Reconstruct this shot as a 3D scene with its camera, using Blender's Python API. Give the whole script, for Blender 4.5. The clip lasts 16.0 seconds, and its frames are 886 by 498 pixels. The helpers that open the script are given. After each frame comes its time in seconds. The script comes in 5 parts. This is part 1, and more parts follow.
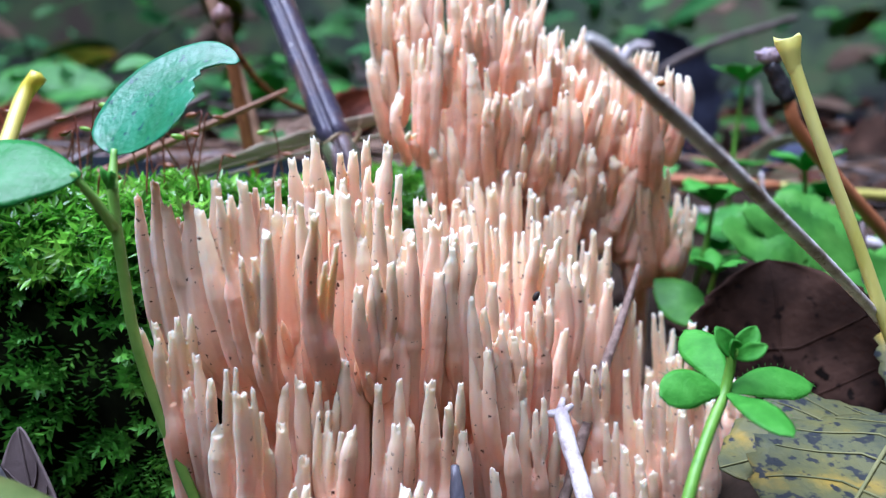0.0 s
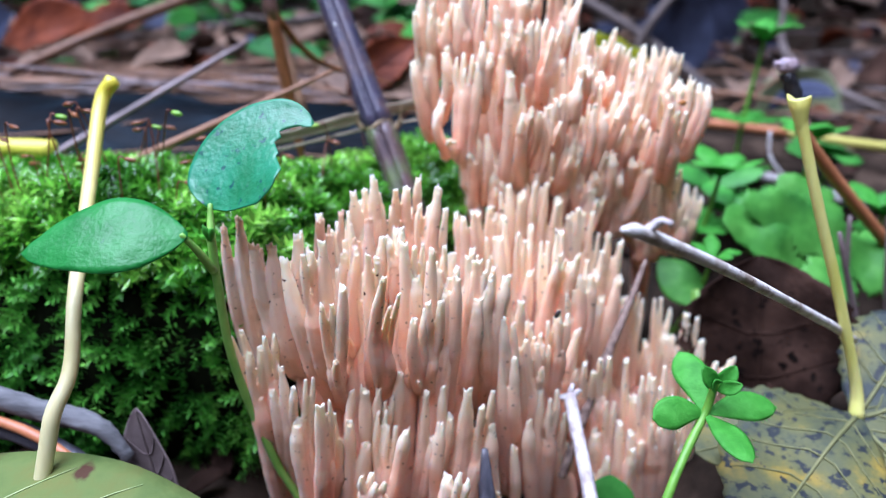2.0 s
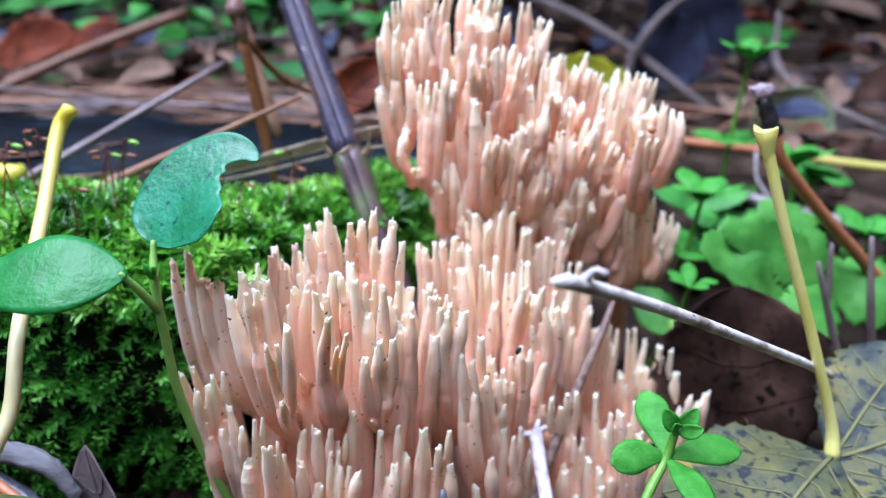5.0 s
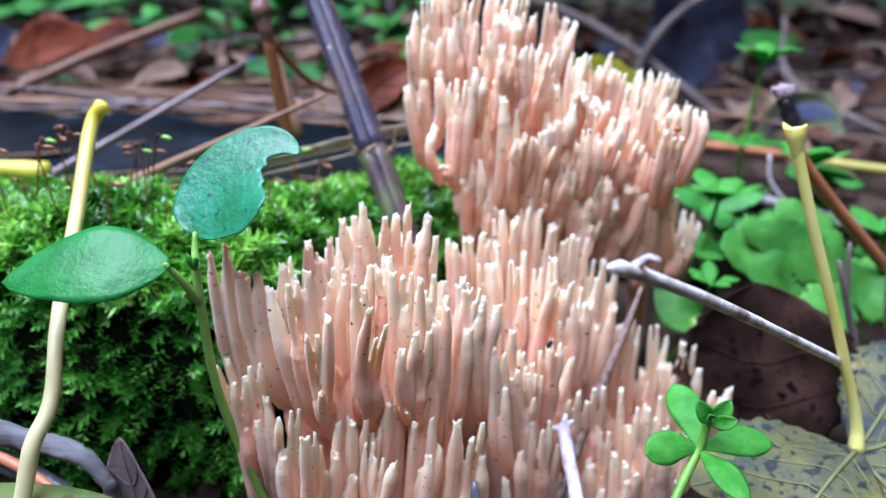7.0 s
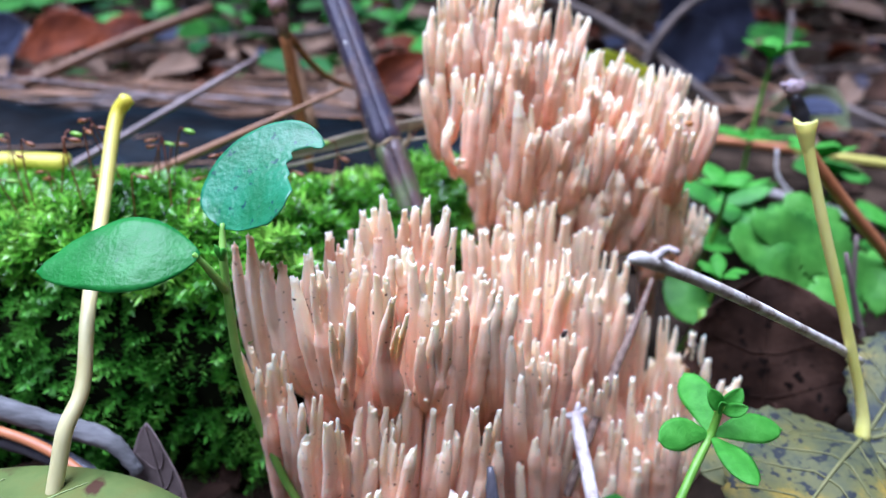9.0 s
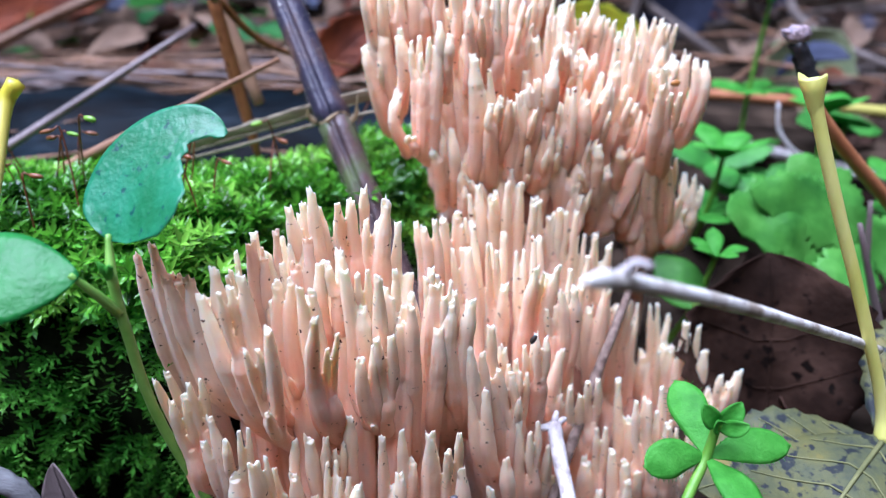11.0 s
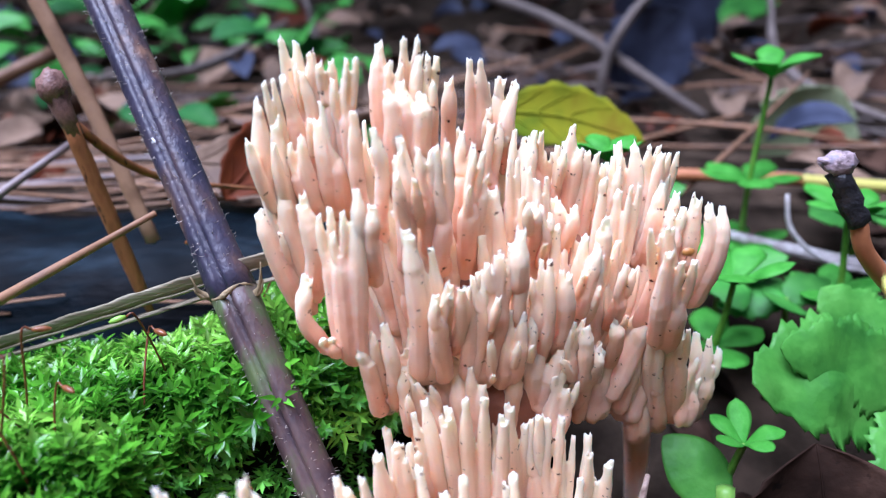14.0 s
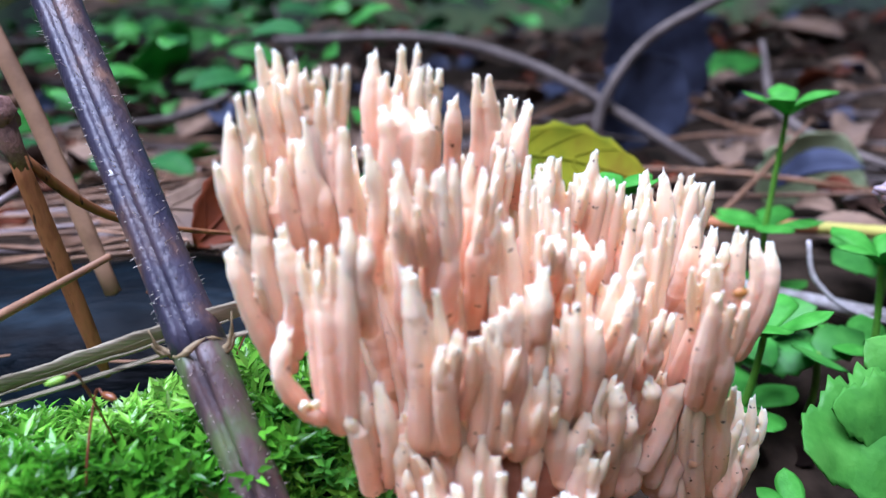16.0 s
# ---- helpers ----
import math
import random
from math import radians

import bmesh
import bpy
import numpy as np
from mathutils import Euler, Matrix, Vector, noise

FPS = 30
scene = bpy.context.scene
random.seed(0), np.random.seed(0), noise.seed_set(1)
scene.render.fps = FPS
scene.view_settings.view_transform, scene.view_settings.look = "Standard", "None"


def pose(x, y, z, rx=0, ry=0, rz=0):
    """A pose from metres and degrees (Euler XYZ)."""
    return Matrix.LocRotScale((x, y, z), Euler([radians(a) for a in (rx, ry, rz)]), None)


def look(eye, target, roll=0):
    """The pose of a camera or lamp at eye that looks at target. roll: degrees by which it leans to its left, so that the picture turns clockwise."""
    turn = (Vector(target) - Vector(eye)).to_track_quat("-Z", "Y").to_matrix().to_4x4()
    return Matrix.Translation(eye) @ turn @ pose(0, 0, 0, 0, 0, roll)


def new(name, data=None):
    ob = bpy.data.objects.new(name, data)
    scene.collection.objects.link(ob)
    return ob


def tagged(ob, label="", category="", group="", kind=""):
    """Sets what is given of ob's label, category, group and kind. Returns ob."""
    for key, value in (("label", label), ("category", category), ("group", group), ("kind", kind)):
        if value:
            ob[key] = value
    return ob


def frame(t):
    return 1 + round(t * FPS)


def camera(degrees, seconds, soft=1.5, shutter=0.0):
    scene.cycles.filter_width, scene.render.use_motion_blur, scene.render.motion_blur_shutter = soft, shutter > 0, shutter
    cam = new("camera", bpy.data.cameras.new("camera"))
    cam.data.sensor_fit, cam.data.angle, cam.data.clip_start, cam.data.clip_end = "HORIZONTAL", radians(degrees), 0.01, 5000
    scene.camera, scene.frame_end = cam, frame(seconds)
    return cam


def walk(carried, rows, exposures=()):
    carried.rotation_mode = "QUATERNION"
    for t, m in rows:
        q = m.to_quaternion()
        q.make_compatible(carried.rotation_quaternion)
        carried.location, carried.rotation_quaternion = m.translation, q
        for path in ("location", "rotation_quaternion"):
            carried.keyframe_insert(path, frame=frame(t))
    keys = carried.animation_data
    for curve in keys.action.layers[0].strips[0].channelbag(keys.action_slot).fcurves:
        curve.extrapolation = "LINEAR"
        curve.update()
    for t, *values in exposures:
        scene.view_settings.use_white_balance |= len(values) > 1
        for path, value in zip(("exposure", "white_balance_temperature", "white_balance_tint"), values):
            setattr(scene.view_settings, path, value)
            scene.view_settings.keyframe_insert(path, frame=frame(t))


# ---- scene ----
cam = camera(63.77, 16.0, 1.15)
EXPOSURE = 0.79
PATH = [
    (0, (0.00741, 0.00287, 0.07702), (-0.0383, 0.9921, -0.0617), -0.66),
    (0.5, (0.00493, 0.00172, 0.08263), (-0.0375, 0.9775, -0.1321), 0.14),
    (1, (0.00358, -0.00113, 0.09012), (-0.0345, 0.9547, -0.2014), 1.13),
    (1.5, (0.00234, -0.00499, 0.10421), (-0.0409, 0.9371, -0.2285), 1.08),
    (2, (0.00080, -0.00846, 0.11159), (-0.0426, 0.9267, -0.2400), 1.32),
    (2.5, (0.00430, -0.00845, 0.11404), (-0.0426, 0.9270, -0.2363), 1.29),
    (3, (0.00452, -0.00786, 0.11110), (-0.0441, 0.9289, -0.2354), 1.35),
    (3.5, (0.00476, -0.00206, 0.11303), (-0.0495, 0.9367, -0.2273), 1.37),
    (4, (0.00776, -0.00188, 0.11117), (-0.0470, 0.9345, -0.2355), 1.15),
    (4.2, (0.00987, -0.00138, 0.11301), (-0.0472, 0.9346, -0.2344), 1.13),
    (6.5, (0.00784, -0.00692, 0.11560), (-0.0475, 0.9377, -0.2078), 1.18),
    (7, (0.00320, -0.00563, 0.11319), (-0.0474, 0.9364, -0.2186), 1.49),
    (7.5, (0.00381, -0.00655, 0.11198), (-0.0482, 0.9350, -0.2209), 1.62),
    (8, (0.00030, -0.01092, 0.11263), (-0.0496, 0.9290, -0.2250), 2.01),
    (8.2, (0.00022, -0.01063, 0.11429), (-0.0511, 0.9287, -0.2248), 2.04),
    (10.3, (0.00373, -0.00044, 0.10944), (-0.0488, 0.9348, -0.2406), 0.08),
    (10.5, (0.00515, 0.00237, 0.10835), (-0.0479, 0.9340, -0.2511), -0.24),
    (11, (0.00849, 0.01244, 0.11249), (-0.0464, 0.9306, -0.2799), -0.99),
    (11.5, (0.01036, 0.02069, 0.11446), (-0.0377, 0.9301, -0.2987), -1.05),
    (12, (0.00894, 0.02728, 0.11694), (-0.0352, 0.9365, -0.2970), -1.20),
    (12.5, (0.01195, 0.03886, 0.12370), (-0.0324, 0.9505, -0.2850), -1.63),
    (13, (0.01562, 0.04780, 0.12545), (-0.0256, 0.9637, -0.2739), -2.32),
    (13.5, (0.01580, 0.05484, 0.12965), (-0.0113, 0.9770, -0.2561), -2.95),
    (14, (0.01283, 0.05788, 0.12542), (-0.0059, 0.9862, -0.2458), -3.13),
    (14.5, (0.01168, 0.06161, 0.12228), (-0.0040, 0.9944, -0.2378), -3.23),
    (15, (0.01129, 0.06750, 0.12209), (0.0116, 1.0044, -0.2274), -3.27),
    (15.5, (0.01024, 0.06975, 0.11805), (0.0105, 1.0167, -0.2035), -3.15),
    (16, (0.00994, 0.07122, 0.11785), (0.0186, 1.0283, -0.1717), -2.92),
]
walk(cam, [(t, look(eye, target, roll)) for t, eye, target, roll in PATH], [(0, EXPOSURE, 4970, 23), (16, EXPOSURE, 4970, 23)])
from mathutils.kdtree import KDTree

cam.data.dof.use_dof, cam.data.dof.focus_distance, cam.data.dof.aperture_fstop = True, 0.108, 14.5

# ---- world and light: soft forest daylight under an overcast sky ----
world = bpy.data.worlds.new("world")
scene.world = world
world.use_nodes = True
sky = world.node_tree.nodes.new("ShaderNodeTexSky")
sky.sky_type, sky.sun_disc = "NISHITA", False
sky.sun_elevation, sky.sun_rotation, sky.dust_density = radians(58), radians(200), 4.0
backdrop_node = world.node_tree.nodes["Background"]
world.node_tree.links.new(sky.outputs[0], backdrop_node.inputs[0])
backdrop_node.inputs[1].default_value = 0.05
sun = new("sun", bpy.data.lights.new("sun", "SUN"))
sun.data.energy, sun.data.angle, sun.data.color = 5.0, radians(52), (1.0, 0.98, 0.96)
sun.matrix_world = look((-0.26, -0.14, 1.0), (0, 0, 0))


# ---- materials ----
def material(name, colors, scale=400.0, rough=0.6, bump=0.15, fine=3.0, sss=0.0, radius=(1, 0.75, 0.6), thin=0.0, coat=0.0,
             spread=(0.3, 0.7), stretch=(1, 1, 1), tip=None, vary=0.0, spots=None, spot_scale=600.0, spot_at=0.68, metal=0.0, island=0.0, shine=0.5):
    """Noise-mixed colours with bump; tip: (colour, start, end) along the attribute "along"; spots: colour of blotches."""
    m = bpy.data.materials.new(name)
    m.use_nodes = True
    nt = m.node_tree
    n, ln = nt.nodes, nt.links.new
    bsdf = n["Principled BSDF"]
    coord = n.new("ShaderNodeTexCoord")
    mapping = n.new("ShaderNodeMapping")
    mapping.inputs["Scale"].default_value = stretch
    ln(coord.outputs["Object"], mapping.inputs[0])
    big = n.new("ShaderNodeTexNoise")
    big.inputs["Scale"].default_value, big.inputs["Detail"].default_value, big.inputs["Roughness"].default_value = scale, 4, 0.6
    ln(mapping.outputs[0], big.inputs[0])
    ramp = n.new("ShaderNodeValToRGB")
    el = ramp.color_ramp.elements
    while len(el) < len(colors):
        el.new(0.5)
    for k, c in enumerate(colors):
        el[k].position = spread[0] + (spread[1] - spread[0]) * k / max(1, len(colors) - 1)
        el[k].color = (*c, 1)
    ln(big.outputs["Fac"], ramp.inputs[0])
    out = ramp.outputs[0]
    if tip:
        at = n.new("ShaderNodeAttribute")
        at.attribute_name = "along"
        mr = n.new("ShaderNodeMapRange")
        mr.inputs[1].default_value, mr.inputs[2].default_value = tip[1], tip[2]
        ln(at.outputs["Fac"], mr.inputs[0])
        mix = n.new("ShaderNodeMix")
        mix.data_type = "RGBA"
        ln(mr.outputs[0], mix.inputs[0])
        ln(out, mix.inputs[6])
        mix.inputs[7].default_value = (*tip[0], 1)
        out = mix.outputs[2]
    if spots:
        sp = n.new("ShaderNodeTexNoise")
        sp.inputs["Scale"].default_value, sp.inputs["Detail"].default_value = spot_scale, 5
        ln(mapping.outputs[0], sp.inputs[0])
        sr = n.new("ShaderNodeMapRange")
        sr.inputs[1].default_value, sr.inputs[2].default_value = spot_at, spot_at + 0.06
        ln(sp.outputs["Fac"], sr.inputs[0])
        mix = n.new("ShaderNodeMix")
        mix.data_type = "RGBA"
        ln(sr.outputs[0], mix.inputs[0])
        ln(out, mix.inputs[6])
        mix.inputs[7].default_value = (*spots, 1)
        out = mix.outputs[2]
    if vary:
        info = n.new("ShaderNodeObjectInfo")
        vr = n.new("ShaderNodeMapRange")
        vr.inputs[3].default_value, vr.inputs[4].default_value = 1 - vary, 1 + vary
        ln(info.outputs["Random"], vr.inputs[0])
        hsv = n.new("ShaderNodeHueSaturation")
        ln(vr.outputs[0], hsv.inputs["Value"])
        ln(out, hsv.inputs["Color"])
        out = hsv.outputs[0]
    if island:
        geo = n.new("ShaderNodeNewGeometry")
        vr = n.new("ShaderNodeMapRange")
        vr.inputs[3].default_value, vr.inputs[4].default_value = 1 - island, 1 + island
        ln(geo.outputs["Random Per Island"], vr.inputs[0])
        hsv = n.new("ShaderNodeHueSaturation")
        ln(vr.outputs[0], hsv.inputs["Value"])
        ln(out, hsv.inputs["Color"])
        out = hsv.outputs[0]
    ln(out, bsdf.inputs["Base Color"])
    bsdf.inputs["Metallic"].default_value = metal
    bsdf.inputs["Specular IOR Level"].default_value = shine
    small = n.new("ShaderNodeTexNoise")
    small.inputs["Scale"].default_value, small.inputs["Detail"].default_value = scale * fine, 3
    ln(mapping.outputs[0], small.inputs[0])
    rr = n.new("ShaderNodeMapRange")
    rr.inputs[3].default_value, rr.inputs[4].default_value = max(0.05, rough - 0.12), min(1, rough + 0.12)
    ln(small.outputs["Fac"], rr.inputs[0])
    ln(rr.outputs[0], bsdf.inputs["Roughness"])
    bp = n.new("ShaderNodeBump")
    bp.inputs["Strength"].default_value, bp.inputs["Distance"].default_value = bump, 0.0004
    ln(small.outputs["Fac"], bp.inputs["Height"])
    ln(bp.outputs[0], bsdf.inputs["Normal"])
    if coat:
        bsdf.inputs["Coat Weight"].default_value, bsdf.inputs["Coat Roughness"].default_value = coat, 0.25
    if sss:
        bsdf.inputs["Subsurface Weight"].default_value = sss
        bsdf.inputs["Subsurface Radius"].default_value = radius
        bsdf.inputs["Subsurface Scale"].default_value = 0.0015
    if thin:
        tr = n.new("ShaderNodeBsdfTranslucent")
        ln(out, tr.inputs[0])
        ms = n.new("ShaderNodeMixShader")
        ms.inputs[0].default_value = thin
        ln(bsdf.outputs[0], ms.inputs[1])
        ln(tr.outputs[0], ms.inputs[2])
        ln(ms.outputs[0], n["Material Output"].inputs[0])
    return m


# own cream tips; the wide ramp also paints brighter tops and shaded feet
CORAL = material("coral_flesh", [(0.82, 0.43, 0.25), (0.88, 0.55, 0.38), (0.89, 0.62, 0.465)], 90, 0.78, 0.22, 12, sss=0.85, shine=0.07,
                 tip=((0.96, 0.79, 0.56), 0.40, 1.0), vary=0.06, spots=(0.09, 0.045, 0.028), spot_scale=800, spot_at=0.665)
CORAL_AGED = material("browned_coral_flesh", [(0.74, 0.52, 0.37), (0.83, 0.64, 0.48), (0.80, 0.64, 0.52)], 90, 0.78, 0.22, 12, sss=0.7, shine=0.07,
                      tip=((0.66, 0.44, 0.30), 0.95, 1.0), vary=0.06, spots=(0.05, 0.025, 0.015), spot_scale=900, spot_at=0.655)
# core flesh coloured dark to put shade into the gaps between branches
CORE_SHADE = material("coral_core_shade", [(0.28, 0.125, 0.075), (0.42, 0.21, 0.14)], 150, 0.75, 0.3, 5, sss=0.3, shine=0.1)
GRIT = material("grit", [(0.01, 0.008, 0.006), (0.05, 0.03, 0.02)], 900, 0.6, 0.3)
AMBER = material("amber_spot", [(0.35, 0.13, 0.02), (0.5, 0.22, 0.05)], 900, 0.4, 0.2)
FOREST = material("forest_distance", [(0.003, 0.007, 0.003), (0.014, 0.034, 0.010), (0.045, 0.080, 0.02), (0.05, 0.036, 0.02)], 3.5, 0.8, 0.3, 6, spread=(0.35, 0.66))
SOIL = material("soil", [(0.008, 0.006, 0.004), (0.030, 0.021, 0.014), (0.07, 0.048, 0.032)], 60, 0.85, 0.8, 12, shine=0.05)
# near-black bank colour stands in for deep shade between the moss shoots
BANK_SHADE = material("moss_gap_shade", [(0.003, 0.004, 0.002), (0.009, 0.012, 0.004)], 250, 0.85, 0.6, 4, shine=0.03)
MOSS = material("moss_leaf", [(0.04, 0.16, 0.006), (0.12, 0.36, 0.018), (0.32, 0.62, 0.07)], 45, 0.18, 0.1, 6, thin=0.35, island=0.55, spread=(0.34, 0.66))
# darker copy of the moss leaf; shade of the steep face painted in
MOSS_SHADED = material("shaded_moss_leaf", [(0.025, 0.11, 0.010), (0.10, 0.33, 0.03), (0.22, 0.52, 0.07)], 110, 0.4, 0.1, 6, thin=0.25, island=0.5, shine=0.2)
SETA = material("seta", [(0.10, 0.02, 0.008), (0.20, 0.07, 0.02)], 300, 0.45, 0.1)
CAPSULE = material("capsule", [(0.16, 0.05, 0.015), (0.26, 0.10, 0.03)], 500, 0.35, 0.1)
CAPSULE_GREEN = material("capsule_green", [(0.16, 0.38, 0.03), (0.28, 0.5, 0.06)], 500, 0.35, 0.1)
# blue in this green imitates sky sheen on the leaf
SEED_LEAF_SHEEN = material("seedling_leaf_sky_sheen", [(0.020, 0.16, 0.050), (0.032, 0.22, 0.090), (0.048, 0.27, 0.14)], 120, 0.40, 0.5, 8, thin=0.15, coat=0.15, shine=0.4,
                     spots=(0.010, 0.085, 0.07), spot_scale=700, spot_at=0.62)
SEED_LEAF_GREEN = material("seedling_leaf_green", [(0.022, 0.20, 0.028), (0.045, 0.31, 0.05)], 160, 0.45, 0.35, 8, thin=0.3,
                           spots=(0.012, 0.10, 0.05), spot_scale=500, spot_at=0.70)
SEED_STEM = material("seedling_stem", [(0.17, 0.37, 0.05), (0.27, 0.50, 0.09)], 200, 0.4, 0.1, sss=0.2)
CLEAVER = material("cleavers_leaf", [(0.045, 0.23, 0.016), (0.075, 0.32, 0.030), (0.11, 0.40, 0.05)], 260, 0.58, 0.35, 8, thin=0.22, shine=0.25)
CLEAVER_STEM = material("cleavers_stem", [(0.10, 0.27, 0.02), (0.18, 0.38, 0.04)], 300, 0.45, 0.15)
HERB = material("herb_leaf", [(0.035, 0.16, 0.020), (0.066, 0.28, 0.034), (0.12, 0.40, 0.06)], 90, 0.5, 0.45, 6, thin=0.3, vary=0.25, shine=0.35)
HERB_LIGHT = material("toothed_weed_leaf", [(0.045, 0.19, 0.022), (0.085, 0.30, 0.035), (0.14, 0.41, 0.06)], 110, 0.5, 0.6, 5, thin=0.3, shine=0.35)
HERB_DARK = material("undergrowth_leaf", [(0.014, 0.070, 0.016), (0.030, 0.14, 0.030), (0.065, 0.21, 0.045)], 30, 0.6, 0.3, 6, thin=0.2, vary=0.4, shine=0.15)
VEIN = material("vein", [(0.30, 0.42, 0.14), (0.44, 0.48, 0.20)], 300, 0.5, 0.15)
PETIOLE = material("petiole", [(0.50, 0.50, 0.08), (0.62, 0.61, 0.15), (0.68, 0.66, 0.23)], 120, 0.4, 0.1, 6, sss=0.2, stretch=(1, 1, 0.3),
                   spots=(0.22, 0.14, 0.05), spot_scale=500, spot_at=0.74)
PETIOLE_PALE = material("petiole_pale", [(0.50, 0.45, 0.20), (0.64, 0.60, 0.33)], 120, 0.4, 0.15, 6, sss=0.2, stretch=(1, 1, 0.3),
                        spots=(0.2, 0.1, 0.03), spot_scale=420, spot_at=0.74, tip=((0.68, 0.60, 0.04), 0.55, 0.92))
FALLEN = material("mottled_yellow_leaf", [(0.035, 0.046, 0.04), (0.085, 0.095, 0.042), (0.12, 0.12, 0.038), (0.26, 0.19, 0.028)], 95, 0.6, 0.6, 9, shine=0.25,
                  spread=(0.32, 0.70), spots=(0.020, 0.025, 0.026), spot_scale=420, spot_at=0.545, thin=0.05)
PALE_GREEN = material("pale_green_fallen_leaf", [(0.075, 0.12, 0.03), (0.125, 0.17, 0.045), (0.15, 0.15, 0.04)], 80, 0.7, 0.4, 8, shine=0.12,
                      spots=(0.07, 0.035, 0.02), spot_scale=120, spot_at=0.64, thin=0.1)
PURPLE_BROWN = material("dry_purple_leaf", [(0.115, 0.088, 0.083), (0.185, 0.147, 0.135)], 150, 0.65, 0.3, 6, shine=0.2)
DARK_BROWN = material("dark_brown_leaf", [(0.005, 0.003, 0.002), (0.022, 0.012, 0.008), (0.075, 0.042, 0.028)], 45, 0.8, 0.6, 14, shine=0.05,
                      spots=(0.006, 0.004, 0.003), spot_scale=320, spot_at=0.60)
RUST = material("rust_leaf", [(0.05, 0.011, 0.005), (0.14, 0.033, 0.010), (0.085, 0.021, 0.009)], 60, 0.6, 0.3, 8, vary=0.25, shine=0.15)
YELLOW_GREEN = material("yellow_green_leaf", [(0.07, 0.11, 0.003), (0.20, 0.20, 0.006), (0.13, 0.05, 0.008)], 45, 0.85, 0.2, 8, thin=0.05, shine=0.08)
# the blue stands in for sky reflected by wet leaf faces
GREY_LEAF_SKY = material("grey_leaf_sky_tint", [(0.022, 0.026, 0.045), (0.06, 0.07, 0.115)], 60, 0.55, 0.25, 8, vary=0.2, shine=0.15)
TAN_LEAF = material("tan_leaf", [(0.09, 0.056, 0.036), (0.23, 0.155, 0.105), (0.17, 0.12, 0.092)], 60, 0.75, 0.3, 8, vary=0.3, shine=0.08)
PALE_LEAF = material("pale_dry_leaf", [(0.24, 0.31, 0.15), (0.36, 0.40, 0.22)], 50, 0.55, 0.2, 8, thin=0.15)
NEEDLE = material("pine_needle", [(0.10, 0.052, 0.028), (0.24, 0.13, 0.07), (0.19, 0.115, 0.078)], 90, 0.5, 0.15, 6, vary=0.35, shine=0.25)
NEEDLE_TAN = material("tan_needle", [(0.20, 0.11, 0.06), (0.36, 0.21, 0.12), (0.28, 0.17, 0.11)], 90, 0.5, 0.15, 6, vary=0.3, shine=0.3)
NEEDLE_GREY = material("grey_needle", [(0.12, 0.09, 0.085), (0.24, 0.185, 0.17)], 120, 0.42, 0.2, 6, vary=0.2)
ORANGE = material("orange_stem", [(0.34, 0.12, 0.04), (0.50, 0.20, 0.08)], 120, 0.5, 0.25, 6)
STRAW_FADED = material("faded_straw", [(0.40, 0.37, 0.06), (0.52, 0.47, 0.11)], 120, 0.5, 0.1, 6)
STRAW_YELLOW = material("yellow_straw", [(0.55, 0.50, 0.03), (0.68, 0.62, 0.07)], 120, 0.45, 0.1, 6)
SHEATH = material("needle_sheath", [(0.11, 0.036, 0.014), (0.29, 0.115, 0.04), (0.20, 0.08, 0.035)], 260, 0.5, 0.4, 5, stretch=(1, 1, 0.3), shine=0.3, spots=(0.05, 0.02, 0.012), spot_scale=700, spot_at=0.62)
KNOB = material("twig_knob", [(0.07, 0.03, 0.022), (0.24, 0.13, 0.10), (0.13, 0.06, 0.05)], 600, 0.5, 0.5, 4)
STALK = material("dark_stalk", [(0.022, 0.020, 0.038), (0.046, 0.040, 0.066), (0.070, 0.046, 0.052), (0.24, 0.135, 0.085)], 130, 0.42, 0.5, 9, stretch=(1, 1, 0.45),
                 spread=(0.34, 0.72), spots=(0.30, 0.26, 0.22), spot_scale=1100, spot_at=0.75, shine=0.5)
STALK_GREEN = material("stalk_green_foot", [(0.045, 0.028, 0.034), (0.095, 0.060, 0.055), (0.085, 0.105, 0.045), (0.11, 0.14, 0.05)], 150, 0.45, 0.4, 9, stretch=(1, 1, 0.3),
                       spots=(0.35, 0.28, 0.2), spot_scale=1100, spot_at=0.74)
HAIR = material("stalk_hair", [(0.38, 0.33, 0.27), (0.5, 0.45, 0.38)], 300, 0.5, 0.05)
LICHEN = material("white_lichen", [(0.6, 0.6, 0.57), (0.8, 0.8, 0.78)], 900, 0.8, 0.3)
SCAR = material("node_scar", [(0.16, 0.11, 0.05), (0.34, 0.26, 0.14)], 500, 0.6, 0.5, 4)
STRAW = material("split_straw", [(0.17, 0.14, 0.09), (0.32, 0.275, 0.19), (0.26, 0.23, 0.165)], 320, 0.7, 0.6, 6, stretch=(0.12, 1, 1), shine=0.2,
                 spots=(0.07, 0.055, 0.04), spot_scale=500, spot_at=0.64)
TWIG_TAN = material("bark_stripped_twig", [(0.09, 0.06, 0.045), (0.22, 0.155, 0.12), (0.34, 0.26, 0.21)], 700, 0.7, 0.5, 4, shine=0.2)
OLIVE_VEIN = material("olive_vein", [(0.12, 0.13, 0.05), (0.20, 0.20, 0.08)], 300, 0.6, 0.2, shine=0.2)
GREY_WOOD = material("weathered_wood", [(0.045, 0.045, 0.045), (0.14, 0.14, 0.14), (0.29, 0.295, 0.29)], 200, 0.65, 0.8, 5, stretch=(0.2, 1, 1), shine=0.2)
